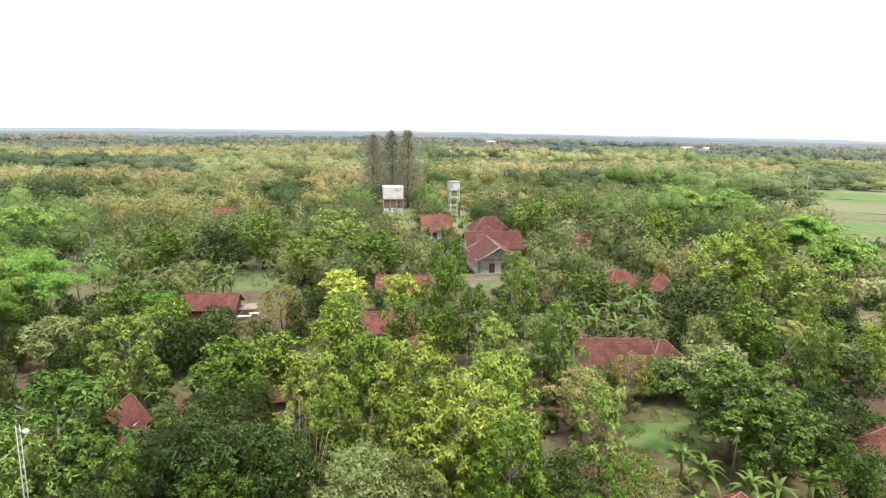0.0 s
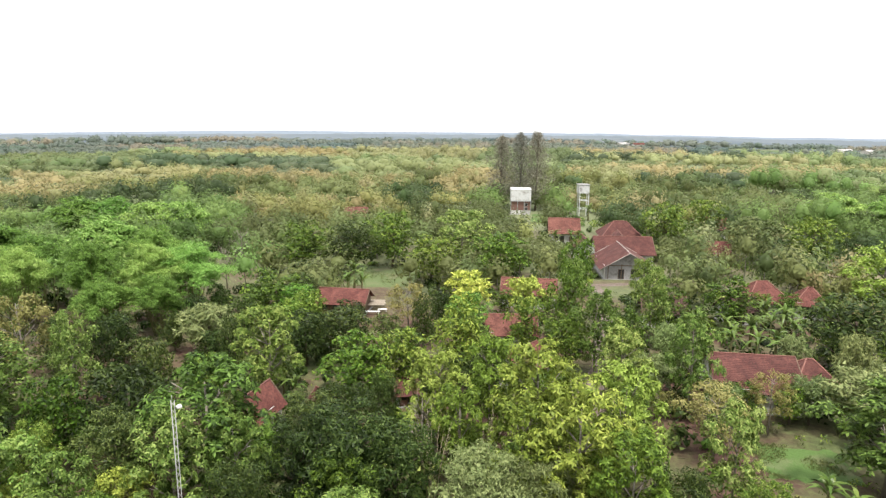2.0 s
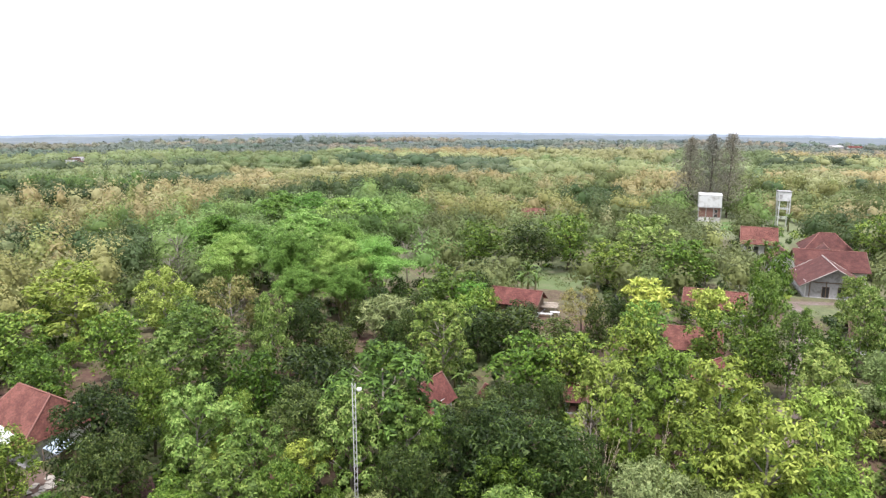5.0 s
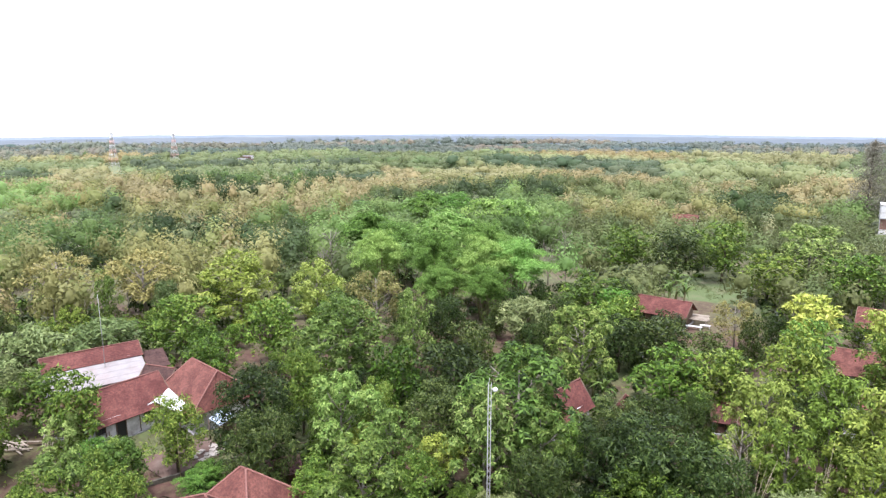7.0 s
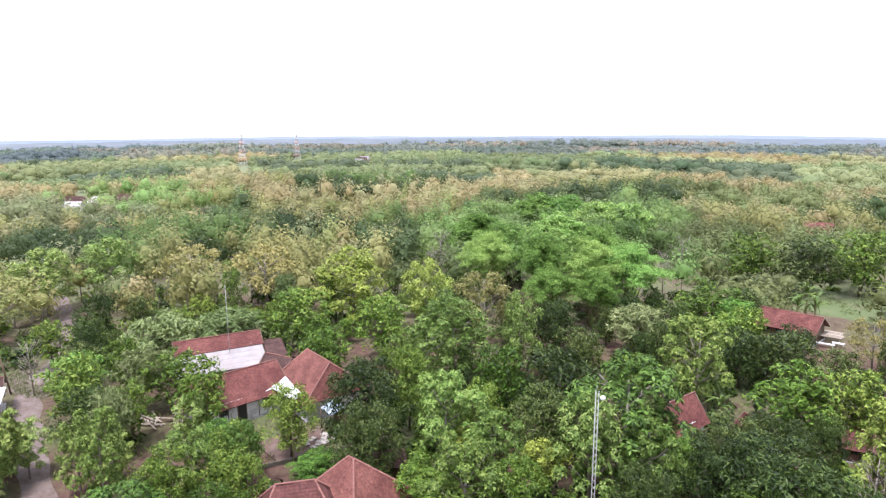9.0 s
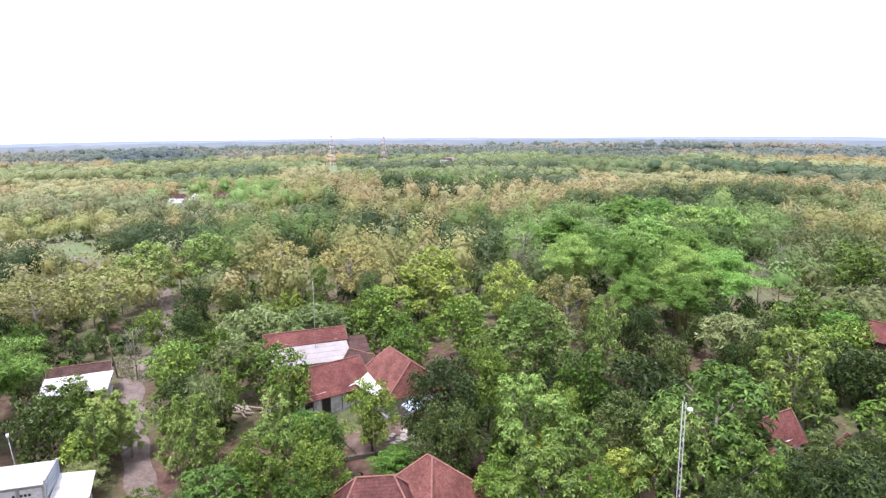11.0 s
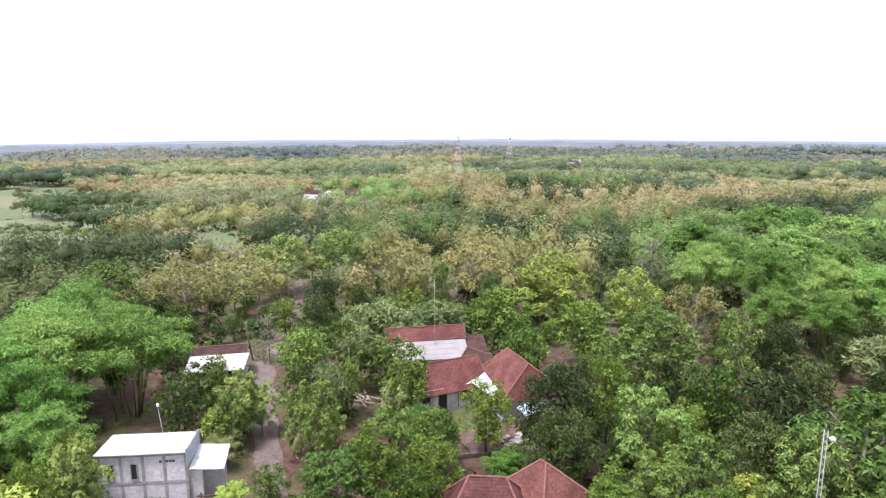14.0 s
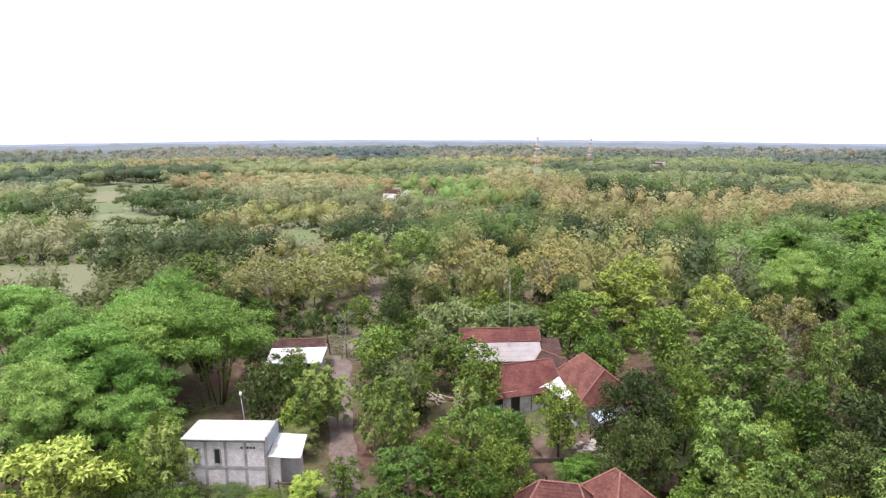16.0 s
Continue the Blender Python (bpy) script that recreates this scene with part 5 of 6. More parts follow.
def make_banana(seed, h=5.0):
    rng = random.Random(seed)
    e = new("banana_plant")
    tagged(e, "banana plant with long arching pale green leaves", "banana plant", group="banana plants")
    part("stem", tubed([(0, 0, -0.2), (0.05, 0, h * 0.3), (0.0, 0.05, h * 0.55)], [0.16, 0.13, 0.08], 7), MAT["cane"], e)
    blades = [bpy.data.meshes.new("leaf") for _ in range(3)]
    for k, me in enumerate(blades):
        b = frond_bm(rng, h * (0.36 + 0.05 * k), 0.34, 1.25 - 0.15 * k, 1.0 + 0.25 * k)
        b.to_mesh(me)
        b.free()
        me.materials.append(LEAF["banana"])
    for i in range(13):
        lf = mesh_part("leaf", blades[i % 3], e)
        lf.matrix_basis = pose(0, 0, h * (0.42 + 0.015 * i), 0, rng.uniform(-28, 14) - (25 if i > 6 else 0), i * 137 + rng.uniform(-15, 15))
    return e


def make_palm(seed, h=6.0):
    rng = random.Random(seed)
    e = new("coconut_palm")
    tagged(e, "coconut palm with yellowing drooping fronds", "palm")
    part("trunk", tubed([(0, 0, -0.3), (0.15, 0.1, h * 0.5), (0.5, 0.2, h)], [0.2, 0.15, 0.13], 8), MAT["bark_pale"], e)
    for i in range(15):
        me = bpy.data.meshes.new("frond")
        b = frond_bm(rng, rng.uniform(3.2, 4.0), 0.75, rng.uniform(0.3, 1.3) if i < 11 else -0.1, 0.8, 34)
        b.to_mesh(me)
        b.free()
        me.materials.append(LEAF["palm"])
        fr_ = mesh_part("frond", me, e)
        fr_.matrix_basis = pose(0.5, 0.2, h, 0, 0, i * 137.5)
    for i in range(5):
        bm_ = bmesh.new()
        bmesh.ops.create_icosphere(bm_, subdivisions=2, radius=0.17)
        for v in bm_.verts:
            v.co = Vector((v.co.x + 0.5 + 0.3 * math.cos(i * 1.3), v.co.y + 0.2 + 0.3 * math.sin(i * 1.3), v.co.z * 1.2 + h - 0.3))
        part("coconut", bm_, MAT["cane"], e)
    return e


def make_bare(seed, h=9.0):
    rng = random.Random(seed)
    bm_ = trunk_mesh(rng, h, 2.6, 12, 0.16, 0.6)
    for i in range(40):
        a, z = rng.uniform(0, 6.28), rng.uniform(h * 0.45, h * 0.95)
        p = Vector((math.cos(a) * rng.uniform(0.2, 1.6), math.sin(a) * rng.uniform(0.2, 1.6), z))
        tube(bm_, [p, p + Vector((math.cos(a), math.sin(a), rng.uniform(0.4, 1.4)))], [0.04, 0.012], 4)
    e = new("bare_tree")
    tagged(e, "leafless grey tree with bare forked branches", "tree", group="bare trees")
    part("trunk", bm_, MAT["bark_pale"], e)
    return e


KINDS = {
    "teak": (make_teak, (1, 2, 3, 4), 12.0, 4.0),
    "gold": (lambda s, fine: make_teak(s, fine, leaf="gold", label="young teak tree with bright yellow-green leaves"), (5, 6, 7), 12.0, 4.0),
    "mango": (make_mango, (11, 12, 13), 9.0, 4.0),
    "broad": (make_broad, (21, 22, 23), 9.0, 3.8),
    "fresh": (lambda s, fine: make_broad(s, fine, leaf="fresh", label="rounded fruit tree with fresh bright green leaves"), (24, 25), 9.0, 3.8),
    "yellow": (make_yellow, (31, 32), 8.0, 3.0),
    "dry": (make_dry, (41, 42), 11.0, 4.0),
    "acacia": (make_acacia, (51, 52), 8.0, 4.0),
    "bamboo": (make_bamboo, (61, 62, 63), 13.0, 5.0),
    "banana": (lambda s, fine: make_banana(s), (71, 72), 5.0, 2.4),
    "palm": (lambda s, fine: make_palm(s), (81,), 6.0, 3.6),
    "bare": (lambda s, fine: make_bare(s), (91, 92), 9.0, 3.0),
}
FORMS = {}
FINE_WITHIN = {"bamboo": 132, "teak": 80, "gold": 80}
PLACED = []
place_rng = random.Random(5)


def plant(kind, x, y, h, r):
    """A tree of that kind, height and crown radius."""
    make, seeds, h0, r0 = KINDS[kind]
    seed = place_rng.choice(seeds)
    fine = math.hypot(x, y) < FINE_WITHIN.get(kind, 68)
    sr = max(0.5, min(1.7, r / r0))
    m = pose(x, y, gz(x, y), 0, 0, place_rng.uniform(0, 360)) @ Matrix.Diagonal((sr, sr, h / h0, 1))
    PLACED.append((x, y, r))
    if (kind, seed, fine) not in FORMS:
        FORMS[kind, seed, fine] = make(seed, fine)
        FORMS[kind, seed, fine].matrix_basis = m
        return FORMS[kind, seed, fine]
    c = copy_thing(FORMS[kind, seed, fine], pose(0, 0, 0))
    c.matrix_basis = m
    return c


# x, y, height, crown radius of the garden trees
TEAK = [(14.8, 54, 11, 2.4), (-30, 49.1, 13, 5.1), (-29.9, 43.5, 11, 3), (-26, 46.4, 10, 2.5), (-33.8, 69.5, 12, 3.8), (4.6, 84.4, 12, 3), (7.3, 76.4, 10, 2.8), (13, 98.3, 12, 2.6), (15, 75.6, 12, 2.9), (29.4, 60.5, 11, 5.5), (31, 56, 9.5, 3.8), (57.8, 101, 12, 7.1), (-21.6, 138, 14, 8.7)]
GOLD = [(-11.5, 58.7, 12, 3), (-6.8, 63.9, 12, 2.9), (-1.7, 59.4, 13, 4.1), (2.1, 50.6, 13, 3.8), (5.7, 55.2, 13, 3.4), (5.7, 46.5, 11, 3), (-2.6, 50.8, 11, 2.9), (-8.6, 54.7, 10, 2.4), (58, 117, 15, 9.3), (52.6, 118.4, 13, 6.7), (-87, 58.6, 13, 6.9), (-76.9, 65.8, 12, 4)]
TEAK_B = [(-70, 9.4, 6, 1.9), (-67.4, 6.0, 6.5, 1.8), (-64.9, 23.4, 6, 1.5), (13.8, 115.8, 10, 2.8), (-63.2, 12.2, 7.5, 2.0), (-58.9, 54.7, 12, 5.0), (-53.8, 61.8, 12, 2.9), (-56.8, 48.3, 11, 4), (-42.8, 38.8, 11, 3.2), (-35.7, 37.9, 10, 2.5), (-34.9, 33.8, 9, 3.1), (-53.1, 23.4, 7.4, 2.0), (-53.3, 18.5, 8, 3), (-57, -7.1, 9, 2.4), (-69.1, 7.2, 8, 2.6), (-58.5, 13, 10, 2.5), (-121.7, -7.1, 11, 5.8), (-129.8, 23.6, 12, 5.7), (-132.7, 34.9, 12, 5.9), (-50, 12.5, 7, 3.3)]
FEATHER = [(-5.5, 47, 9, 3.3), (-1.3, 47.5, 8, 2.8)]
# the two 4.5 m ones are added dark masses for shade under bamboo
MANGO = [(-51.0, 70.5, 6.5, 3.0), (-23.1, 56, 8, 3.2), (-21.1, 58.5, 8, 3.0), (-30.8, 90.1, 7, 3.0), (-73.5, 82.5, 4.5, 2.2), (-78.5, 78.5, 4.5, 2.2), (-17, 48.9, 10, 4.7), (-20.8, 48.4, 9.2, 3.3), (47.9, 73.4, 8, 4.2), (40.8, 63.3, 7, 3.8), (37.8, 60.2, 6, 2.6), (-13, 49, 9, 3.2), (9.7, 47.8, 8, 3.1), (38.7, 92.8, 11, 6.2), (-29.6, 82.6, 8, 3.5), (-33.8, 80.7, 8, 3.1), (-45, 134.6, 11, 6.8), (-41.4, 54, 10, 4), (-37.1, 46.6, 9, 3.4), (-50.8, 35.2, 11, 3.8), (-45.6, 31.8, 9, 2.9), (-22.7, 40.3, 9, 2.8), (-69.9, 1.6, 9, 2.6), (-71.9, 15.4, 7, 3)]
BROAD = [(33, 115.5, 5, 2.2), (37.5, 116.5, 5, 2.2), (43, 115.5, 5, 2.2), (-72.1, 7.4, 5, 2.0), (-84.8, 6.3, 5, 1.9), (20.5, 74.4, 5.0, 2.2), (25.6, 74.8, 5, 2.0), (-5.0, 90.4, 9, 3.0), (-9.6, 110.5, 4.5, 2.4), (-2.5, 111.5, 4.5, 2.2), (-66.2, 25.3, 9.4, 3.3), (-16.5, 45.1, 8, 2.9), (-23.3, 70.4, 9, 4.4), (-18.9, 73.3, 9, 3.8), (-12.5, 78.6, 11, 3.9), (0.9, 96.5, 13, 3), (26.5, 109.3, 9, 4.4), (0.9, 84.9, 9, 3), (44.1, 88.2, 9, 4.8), (36.5, 51.1, 7, 2.7), (-38.1, 87.7, 8, 3.8), (-45, 96.3, 9, 5.6), (-41, 67.7, 6, 2.9), (-37.8, 140.7, 13, 8.1), (-26.2, 128, 10, 6.2), (-12.6, 131.1, 11, 5.7), (-55.7, 133.7, 11, 6.8), (25.1, 172.9, 13, 8.1), (37.4, 190.7, 12, 7.4), (55.7, 161.8, 12, 7.4), (-46.2, 50.1, 10, 3.4), (-31.4, 35.9, 8, 2.6)]
BROAD_B = [(-54.4, 23.1, 7, 3.0), (-37.5, 91, 8, 3.2), (2.9, 125, 12, 3.4), (-74.6, 8.0, 4.5, 1.9), (-54, -6.6, 4.5, 2.2), (-54.4, 0.6, 2.4, 1.6), (-40.2, 33.6, 5, 3.1), (-56.4, 30, 8, 3), (-49.6, 20.8, 7, 2.8), (-65.4, 23.8, 3.4, 1.5), (-83.7, 47, 10, 4.7), (-71.8, 53.3, 10, 4), (-74.9, 25.5, 8, 3.9), (-70.1, 42.7, 8, 3.3), (-53, 42.6, 10, 3.1), (-77.8, 16, 9, 3.9), (-55.6, 7.8, 4, 1.6), (-51.6, 16, 8, 2.9), (-101.3, 18.2, 7, 3.2), (-70.7, 19.1, 7, 2.7), (-56.1, -8.5, 6, 2.5)]
DRY = [(15.6, 64.9, 8, 3.4), (-23.5, 96.9, 8, 3.1), (-65.2, 66.8, 12, 4.5), (-105.1, 52.7, 12, 7.2), (-119.2, 45.2, 11, 6.8), (-115, 13.8, 11, 6.8), (-113.6, 4.1, 11, 6.8)]
YELLOW = [(-55.8, -15.4, 9.2, 4.3), (-41.5, 40.5, 5, 2.2), (-55.4, 4.4, 3, 1.7), (-53.6, -3.2, 2.6, 1.6), (-14.9, 103.1, 9, 3.7), (-5.8, 101.9, 9, 2.7), (-34, 42.4, 6, 2.1), (-68, 4.9, 5, 1.9)]
ACACIA = [(-58.0, -5.6, 2.5, 2.0), (-57.2, -3.7, 2.2, 2.0), (-56.5, -1.9, 2.4, 2.0), (-56.0, -0.1, 2.1, 2.0), (-55.3, 2.2, 2.0, 2.0), (32.7, 73.7, 8, 4.7), (27.8, 75.3, 6, 2.9), (42.8, 160.5, 12, 7.4), (-86.8, 37.5, 8, 5), (-87.2, 28.9, 9, 4.9), (-48.8, 81.4, 8, 4.2), (-77.8, 22.6, 8, 3.3)]
BAMBOO = [(-88.3, 96.4, 14, 6.8), (-88.9, 113.7, 14, 8.1), (-74.3, 107.8, 14, 6.8), (-73.0, 89.5, 15, 6.0), (-65.0, 93.5, 14, 5.8), (-102.4, 102.6, 14, 6.9), (-65.5, 102.5, 12, 4.8), (-82.0, 85.0, 14.5, 5.4), (-116.2, 140.8, 14, 8.6), (-94.7, 137.2, 14, 7.9), (-87.2, -12.7, 14, 7), (-81.5, -3.5, 14, 7.6), (-80.1, -18.8, 14, 6.6), (-81, -11, 14, 7.4), (-67, -19, 13, 5), (-76, -16.5, 13.5, 7), (-72.5, -12.5, 11.5, 5.2), (-97.7, -9.7, 14, 6.5), (80.9, 129.2, 12, 7.4), (89.2, 156.6, 12, 7.4), (90.8, 204.5, 13, 8.1), (76.9, 209.9, 13, 8.1), (-61.7, 97.8, 13, 7.6), (-100.6, -29.3, 13, 6.9), (-107.9, 142.4, 14, 7.5), (-88.8, 140.3, 14, 7.0), (-67.0, 84.0, 10, 5.2), (-60.8, 88.2, 10, 4.8), (-67.2, -16.9, 9.5, 5.0), (-67.5, -10.9, 8.5, 4.2)]
BANANA = [(-2.5, 174.5, 5.5, 2.8), (1.5, 175.2, 5.5, 2.8), (3.8, 177.5, 5, 2.6), (4.6, 172, 5, 2.6), (30.1, 118.4, 4.5, 2.4), (31.9, 115, 4.5, 2.4), (38.3, 112.1, 4.5, 2.4), (27.3, 112, 4.5, 2.4), (32, 109.8, 4.5, 2.4), (35.6, 110.6, 4.5, 2.4), (29.6, 106.4, 4.5, 2.4), (36.8, 106.2, 4.5, 2.4), (25.6, 107.4, 4.5, 2.4), (24.4, 54.3, 5, 2.4), (27.3, 51.8, 5, 2.4), (29.2, 50.8, 5, 2.4), (33.0, 52.4, 5, 2.4), (19.7, 51.6, 5, 2.4), (23.1, 56.5, 5, 2.4), (28.5, 109.1, 5.5, 2.8), (32.0, 105.8, 5.5, 2.8), (24.6, 102.2, 5.5, 2.8), (27.2, 95.0, 5.5, 2.8), (30.3, 93.8, 5.5, 2.8), (34.3, 102.7, 5.5, 2.8), (28, 101.5, 6, 3.3), (29.9, 95.7, 6, 3.1), (23.9, 95.4, 6, 3.1), (34.6, 108.6, 6, 3)]
BANANA_B = [(32.7, 112.2, 6, 3.1), (-39.4, 118.5, 8, 3.3), (-35.9, 112.3, 8, 3.1), (-38.6, 112.9, 7, 2.6), (-33, 71.2, 6, 2.1), (-30.2, 68.2, 5, 2.1), (-35.1, 74.6, 6, 2.2), (7.3, 220.6, 7, 4.3), (-58.3, 139.5, 6, 3.7), (-62, 140, 6, 3.7), (-73.2, 41.3, 5, 1.5), (-42.5, 48.7, 4, 1.5), (-74.9, 31.2, 4.5, 1.6)]
PALM = [(44.6, 75.2, 7.2, 4.2)]

FRESH = [(-51.4, 28.8, 2.6, 2.0), (-52.2, 31.0, 2.4, 1.9), (-13.2, 91.0, 9, 3.4), (-84.2, 17.3, 7.0, 4.0), (-40.5, 94.0, 8, 3.4), (-61.0, 24.8, 4.5, 2.4), (-27.6, 55.8, 4.2, 2.0)]

for kind, rows in (("teak", TEAK + TEAK_B), ("gold", GOLD), ("mango", MANGO), ("fresh", FRESH), ("broad", BROAD + BROAD_B), ("acacia", ACACIA + FEATHER),
                   ("dry", DRY), ("yellow", YELLOW), ("bamboo", BAMBOO), ("banana", BANANA + BANANA_B), ("palm", PALM),
                   ("bare", [(-93, 82, 9, 3), (-100.3, 89.6, 11, 3.6), (-64.6, 116, 8, 2.5), (-92, 14, 7, 2), (-68.5, 129.4, 9, 3), (-12.4, 56.2, 8, 2.2)])):
    for x, y, h, r in rows:
        grow = 1.22 if kind == "mango" else 1.0 if x < -45 else 1.1
        plant(kind, x, y, h * (1.05 if kind == "mango" else 1), r * grow)

for i, (x, y, h) in enumerate(((-23.5, 240, 26), (-17.0, 243, 27), (-11.0, 240.5, 27.5))):
    p = make_pine(100 + i, h)
    p.matrix_basis = pose(x, y, gz(x, y))
    PLACED.append((x, y, 4))


# bare clearings: x, y, radius and how far the treeless lane towards the camera reaches
HOUSES += [(-74, -4, 4, 7), (-58.5, 32.3, 3.6, 9), (-66, 114, 3, 7), (-53, 77, 1.8, 4), (-15, 72, 3, 7), (12, 62, 2.5, 6), (-66, 121, 3.5, 6), (-73, 23, 3, 12), (-69, 85.5, 3, 3), (-79, 80, 3, 3)]


def blocked(x, y, r, margin=0.0, view_lanes=True):
    """True where a plot, a road, a house or a treeless lane kept open towards the camera lies."""
    for fx, fy, a, b, c, s in FIELDS:
        u, v = (x - fx) * c + (y - fy) * s, -(x - fx) * s + (y - fy) * c
        ragged = 9 * noise.noise(Vector((x * 0.05, y * 0.05, 8.0))) if a > 18 else 0
        if abs(u) < a + r * 0.5 + margin + ragged and abs(v) < b + r * 0.5 + margin + ragged:
            return True
        if view_lanes:
            d, q = math.hypot(fx, fy), math.hypot(x, y)
            side = abs(x * fy - y * fx) / d
            if q < d and d - q < (110 if d > 600 else 44 if d > 180 and x < 0 and a > 10 else 24 if d > 200 else 14) + b and side < a * (0.6 + 0.7 * noise.noise(Vector((x * 0.04, y * 0.04, 2.0)))):
                return True
    for line_, w in ((ROAD, 2.0), (PATH_WAY, 1.3)):
        for (ax, ay), (bx, by) in zip(line_, line_[1:]):
            dx, dy = bx - ax, by - ay
            t = max(0, min(1, ((x - ax) * dx + (y - ay) * dy) / (dx * dx + dy * dy)))
            if math.hypot(x - ax - t * dx, y - ay - t * dy) < w + r * 0.45:
                return True
    q = math.hypot(x, y)
    for hx, hy, hr, view_lane in HOUSES:
        if math.hypot(x - hx, y - hy) < hr + r * 0.7:
            return True
        if view_lanes:
            d = math.hypot(hx, hy)
            side = abs(x * hy - y * hx) / d
            if -2 < d - q < view_lane and side < hr * 0.9 + r * 0.7 and x * hx + y * hy > 0:
                return True
    return False


def az_of(x, y):
    return math.degrees(math.atan2(-x, y))


# stands of the woods, kind by kind: bearing, distance, half widths
ZONES = {
    "tan": [(9, 309, 3, 58), (23, 293, 2, 9), (17, 278, 2, 19), (45, 302, 7, 30), (43, 401, 2, 20), (58, 226, 6, 46), (43, 365, 2, 43), (69, 279, 3, 14), (64, 294, 4, 45),
            (51, 230, 6, 43), (89, 195, 2, 13), (90, 219, 2, 18), (90, 372, 2, 50), (-14, 405, 7, 33), (27, 376, 2, 12)],
    "dry": [(25, 500, 9, 30), (10, 512, 4, 65), (-11, 508, 12, 34), (-25, 484, 4, 65), (35, 346, 5, 47), (48, 222, 4, 25), (13, 598, 7, 113), (65, 355, 3, 26), (36, 371, 6, 57),
            (71, 639, 4, 118), (86, 403, 6, 22), (64, 335, 6, 54), (96, 859, 11, 277), (97, 202, 3, 12), (73, 139, 4, 12), (-3, 336, 4, 56), (84, 130, 9, 20), (62, 140, 9, 25)],
    "mango": [(23, 394, 3, 59), (13, 246, 3, 38), (24, 427, 3, 96), (46, 329, 2, 37), (12, 248, 3, 26), (48, 338, 4, 37), (25, 439, 5, 82), (66, 225, 2, 17), (79, 183, 6, 25),
              (73, 403, 4, 27), (66, 203, 3, 19), (104, 407, 3, 40), (93, 253, 4, 40), (91, 165, 5, 11), (97, 463, 4, 29), (-31, 414, 3, 90), (79, 651, 3, 147)],
    "bamboo": [(36, 200, 9, 28), (39, 201, 10, 36), (38, 145, 12, 45), (13, 363, 8, 27), (14, 385, 7, 50), (-22, 310, 3, 61), (31, 210, 3, 48), (-24, 205, 4, 20)],
    "broad": [(37, 544, 5, 82), (38, 564, 3, 86), (63, 226, 5, 11), (40, 639, 5, 153), (-7, 273, 5, 50), (-15, 256, 5, 53), (75, 520, 7, 70), (88, 540, 5, 60)],
}


def zone(x, y, kind):
    a, d = az_of(x, y), math.hypot(x, y)
    return max(1 - ((a - za) / wa) ** 2 - ((d - zd) / wd) ** 2 for za, zd, wa, wd in ZONES[kind])


def patch(x, y):
    """Three random numbers that hold over one parcel of woodland."""
    d = math.hypot(x, y)
    size = 36 if d < 240 else 58 if d < 420 else 95
    w = noise.noise_vector(Vector((x, y, 0)) * (0.9 / size))
    q = Vector((x / size + w.x * 0.5, y / size + w.y * 0.5, 0.5))
    return [math.modf(abs(noise.cell(q + Vector((0, 0, k)))) * 3.7)[0] for k in range(3)]


def stand(x, y):
    """The kind of the planted stand that a place lies in, if any; the stands' edges are uneven."""
    w = noise.noise_vector(Vector((x, y, 4.0)) * 0.022) * 13 + noise.noise_vector(Vector((x, y, 9.0)) * 0.08) * 5
    best, value = None, 0.12
    for kind in ZONES:
        v = zone(x + w.x, y + w.y, kind)
        if v > value:
            best, value = kind, v
    return best


def parcel_species(x, y, u):
    kind = stand(x, y)
    if kind:
        return kind
    d = math.hypot(x, y)
    for limit, kind in ((0.16, "mango"), (0.46, "broad"), (0.58, "bamboo"), (0.72, "teak"), (0.91, "dry")):
        if u < limit - (0.12 if d > 450 else 0):
            return kind
    return "tan"


def species(x, y, rng):
    n1 = noise.noise(Vector((x * 0.012, y * 0.012, 3.1)))
    n2 = noise.noise(Vector((x * 0.03, y * 0.03, 9.7)))
    if zone(x, y, "bamboo") > 0.15 + 0.3 * n2:
        return "bamboo"
    dry = max(zone(x, y, "dry"), zone(x, y, "tan")) + 0.5 * n2
    if dry > 0.45:
        return "tan" if rng.random() < 0.4 else "dry"
    if dry > 0.1:
        return "dry" if rng.random() < 0.5 else "teak"
    v = n1 + 0.5 * n2 + rng.uniform(-0.2, 0.2) - (0.12 if x * x + y * y < 12100 else 0)
    for limit, kind in ((-0.28, "mango"), (0.05, "broad"), (0.2, "acacia"), (0.36, "teak")):
        if v < limit:
            return kind
    return "bamboo" if rng.random() < 0.4 else "dry"


# nearer woods: single trees fill the gaps between the gardens
near_rng = random.Random(17)
count = 0
for ring in range(60):
    d = 42 * 1.045 ** ring
    if d > 150:
        break
    step = 5.6 + d * 0.012
    for k in range(int(radians(152) * d / step)):
        a = -37 + 152 * (k + near_rng.uniform(0.1, 0.9)) / int(radians(152) * d / step)
        q = d + near_rng.uniform(-2, 2)
        x, y = -q * math.sin(radians(a)), q * math.cos(radians(a))
        r = near_rng.uniform(2.0, 3.4)
        h = near_rng.uniform(5.0, 9.5)
        if near_rng.random() < 0.3:
            r, h = near_rng.uniform(1.3, 2.0), near_rng.uniform(2.5, 4.5)
        if count >= 215 or blocked(x, y, r) or any(math.hypot(x - px, y - py) < (r + pr) * 0.62 for px, py, pr in PLACED):
            continue
        kind = species(x, y, near_rng)
        kind = {"tan": "dry"}.get(kind, kind)
        if kind == "bamboo" and zone(x, y, "bamboo") < 0:
            kind = "broad"
        plant(kind, x, y, h * (1.25 if kind in ("teak", "dry", "bamboo") else 1), r)
        count += 1


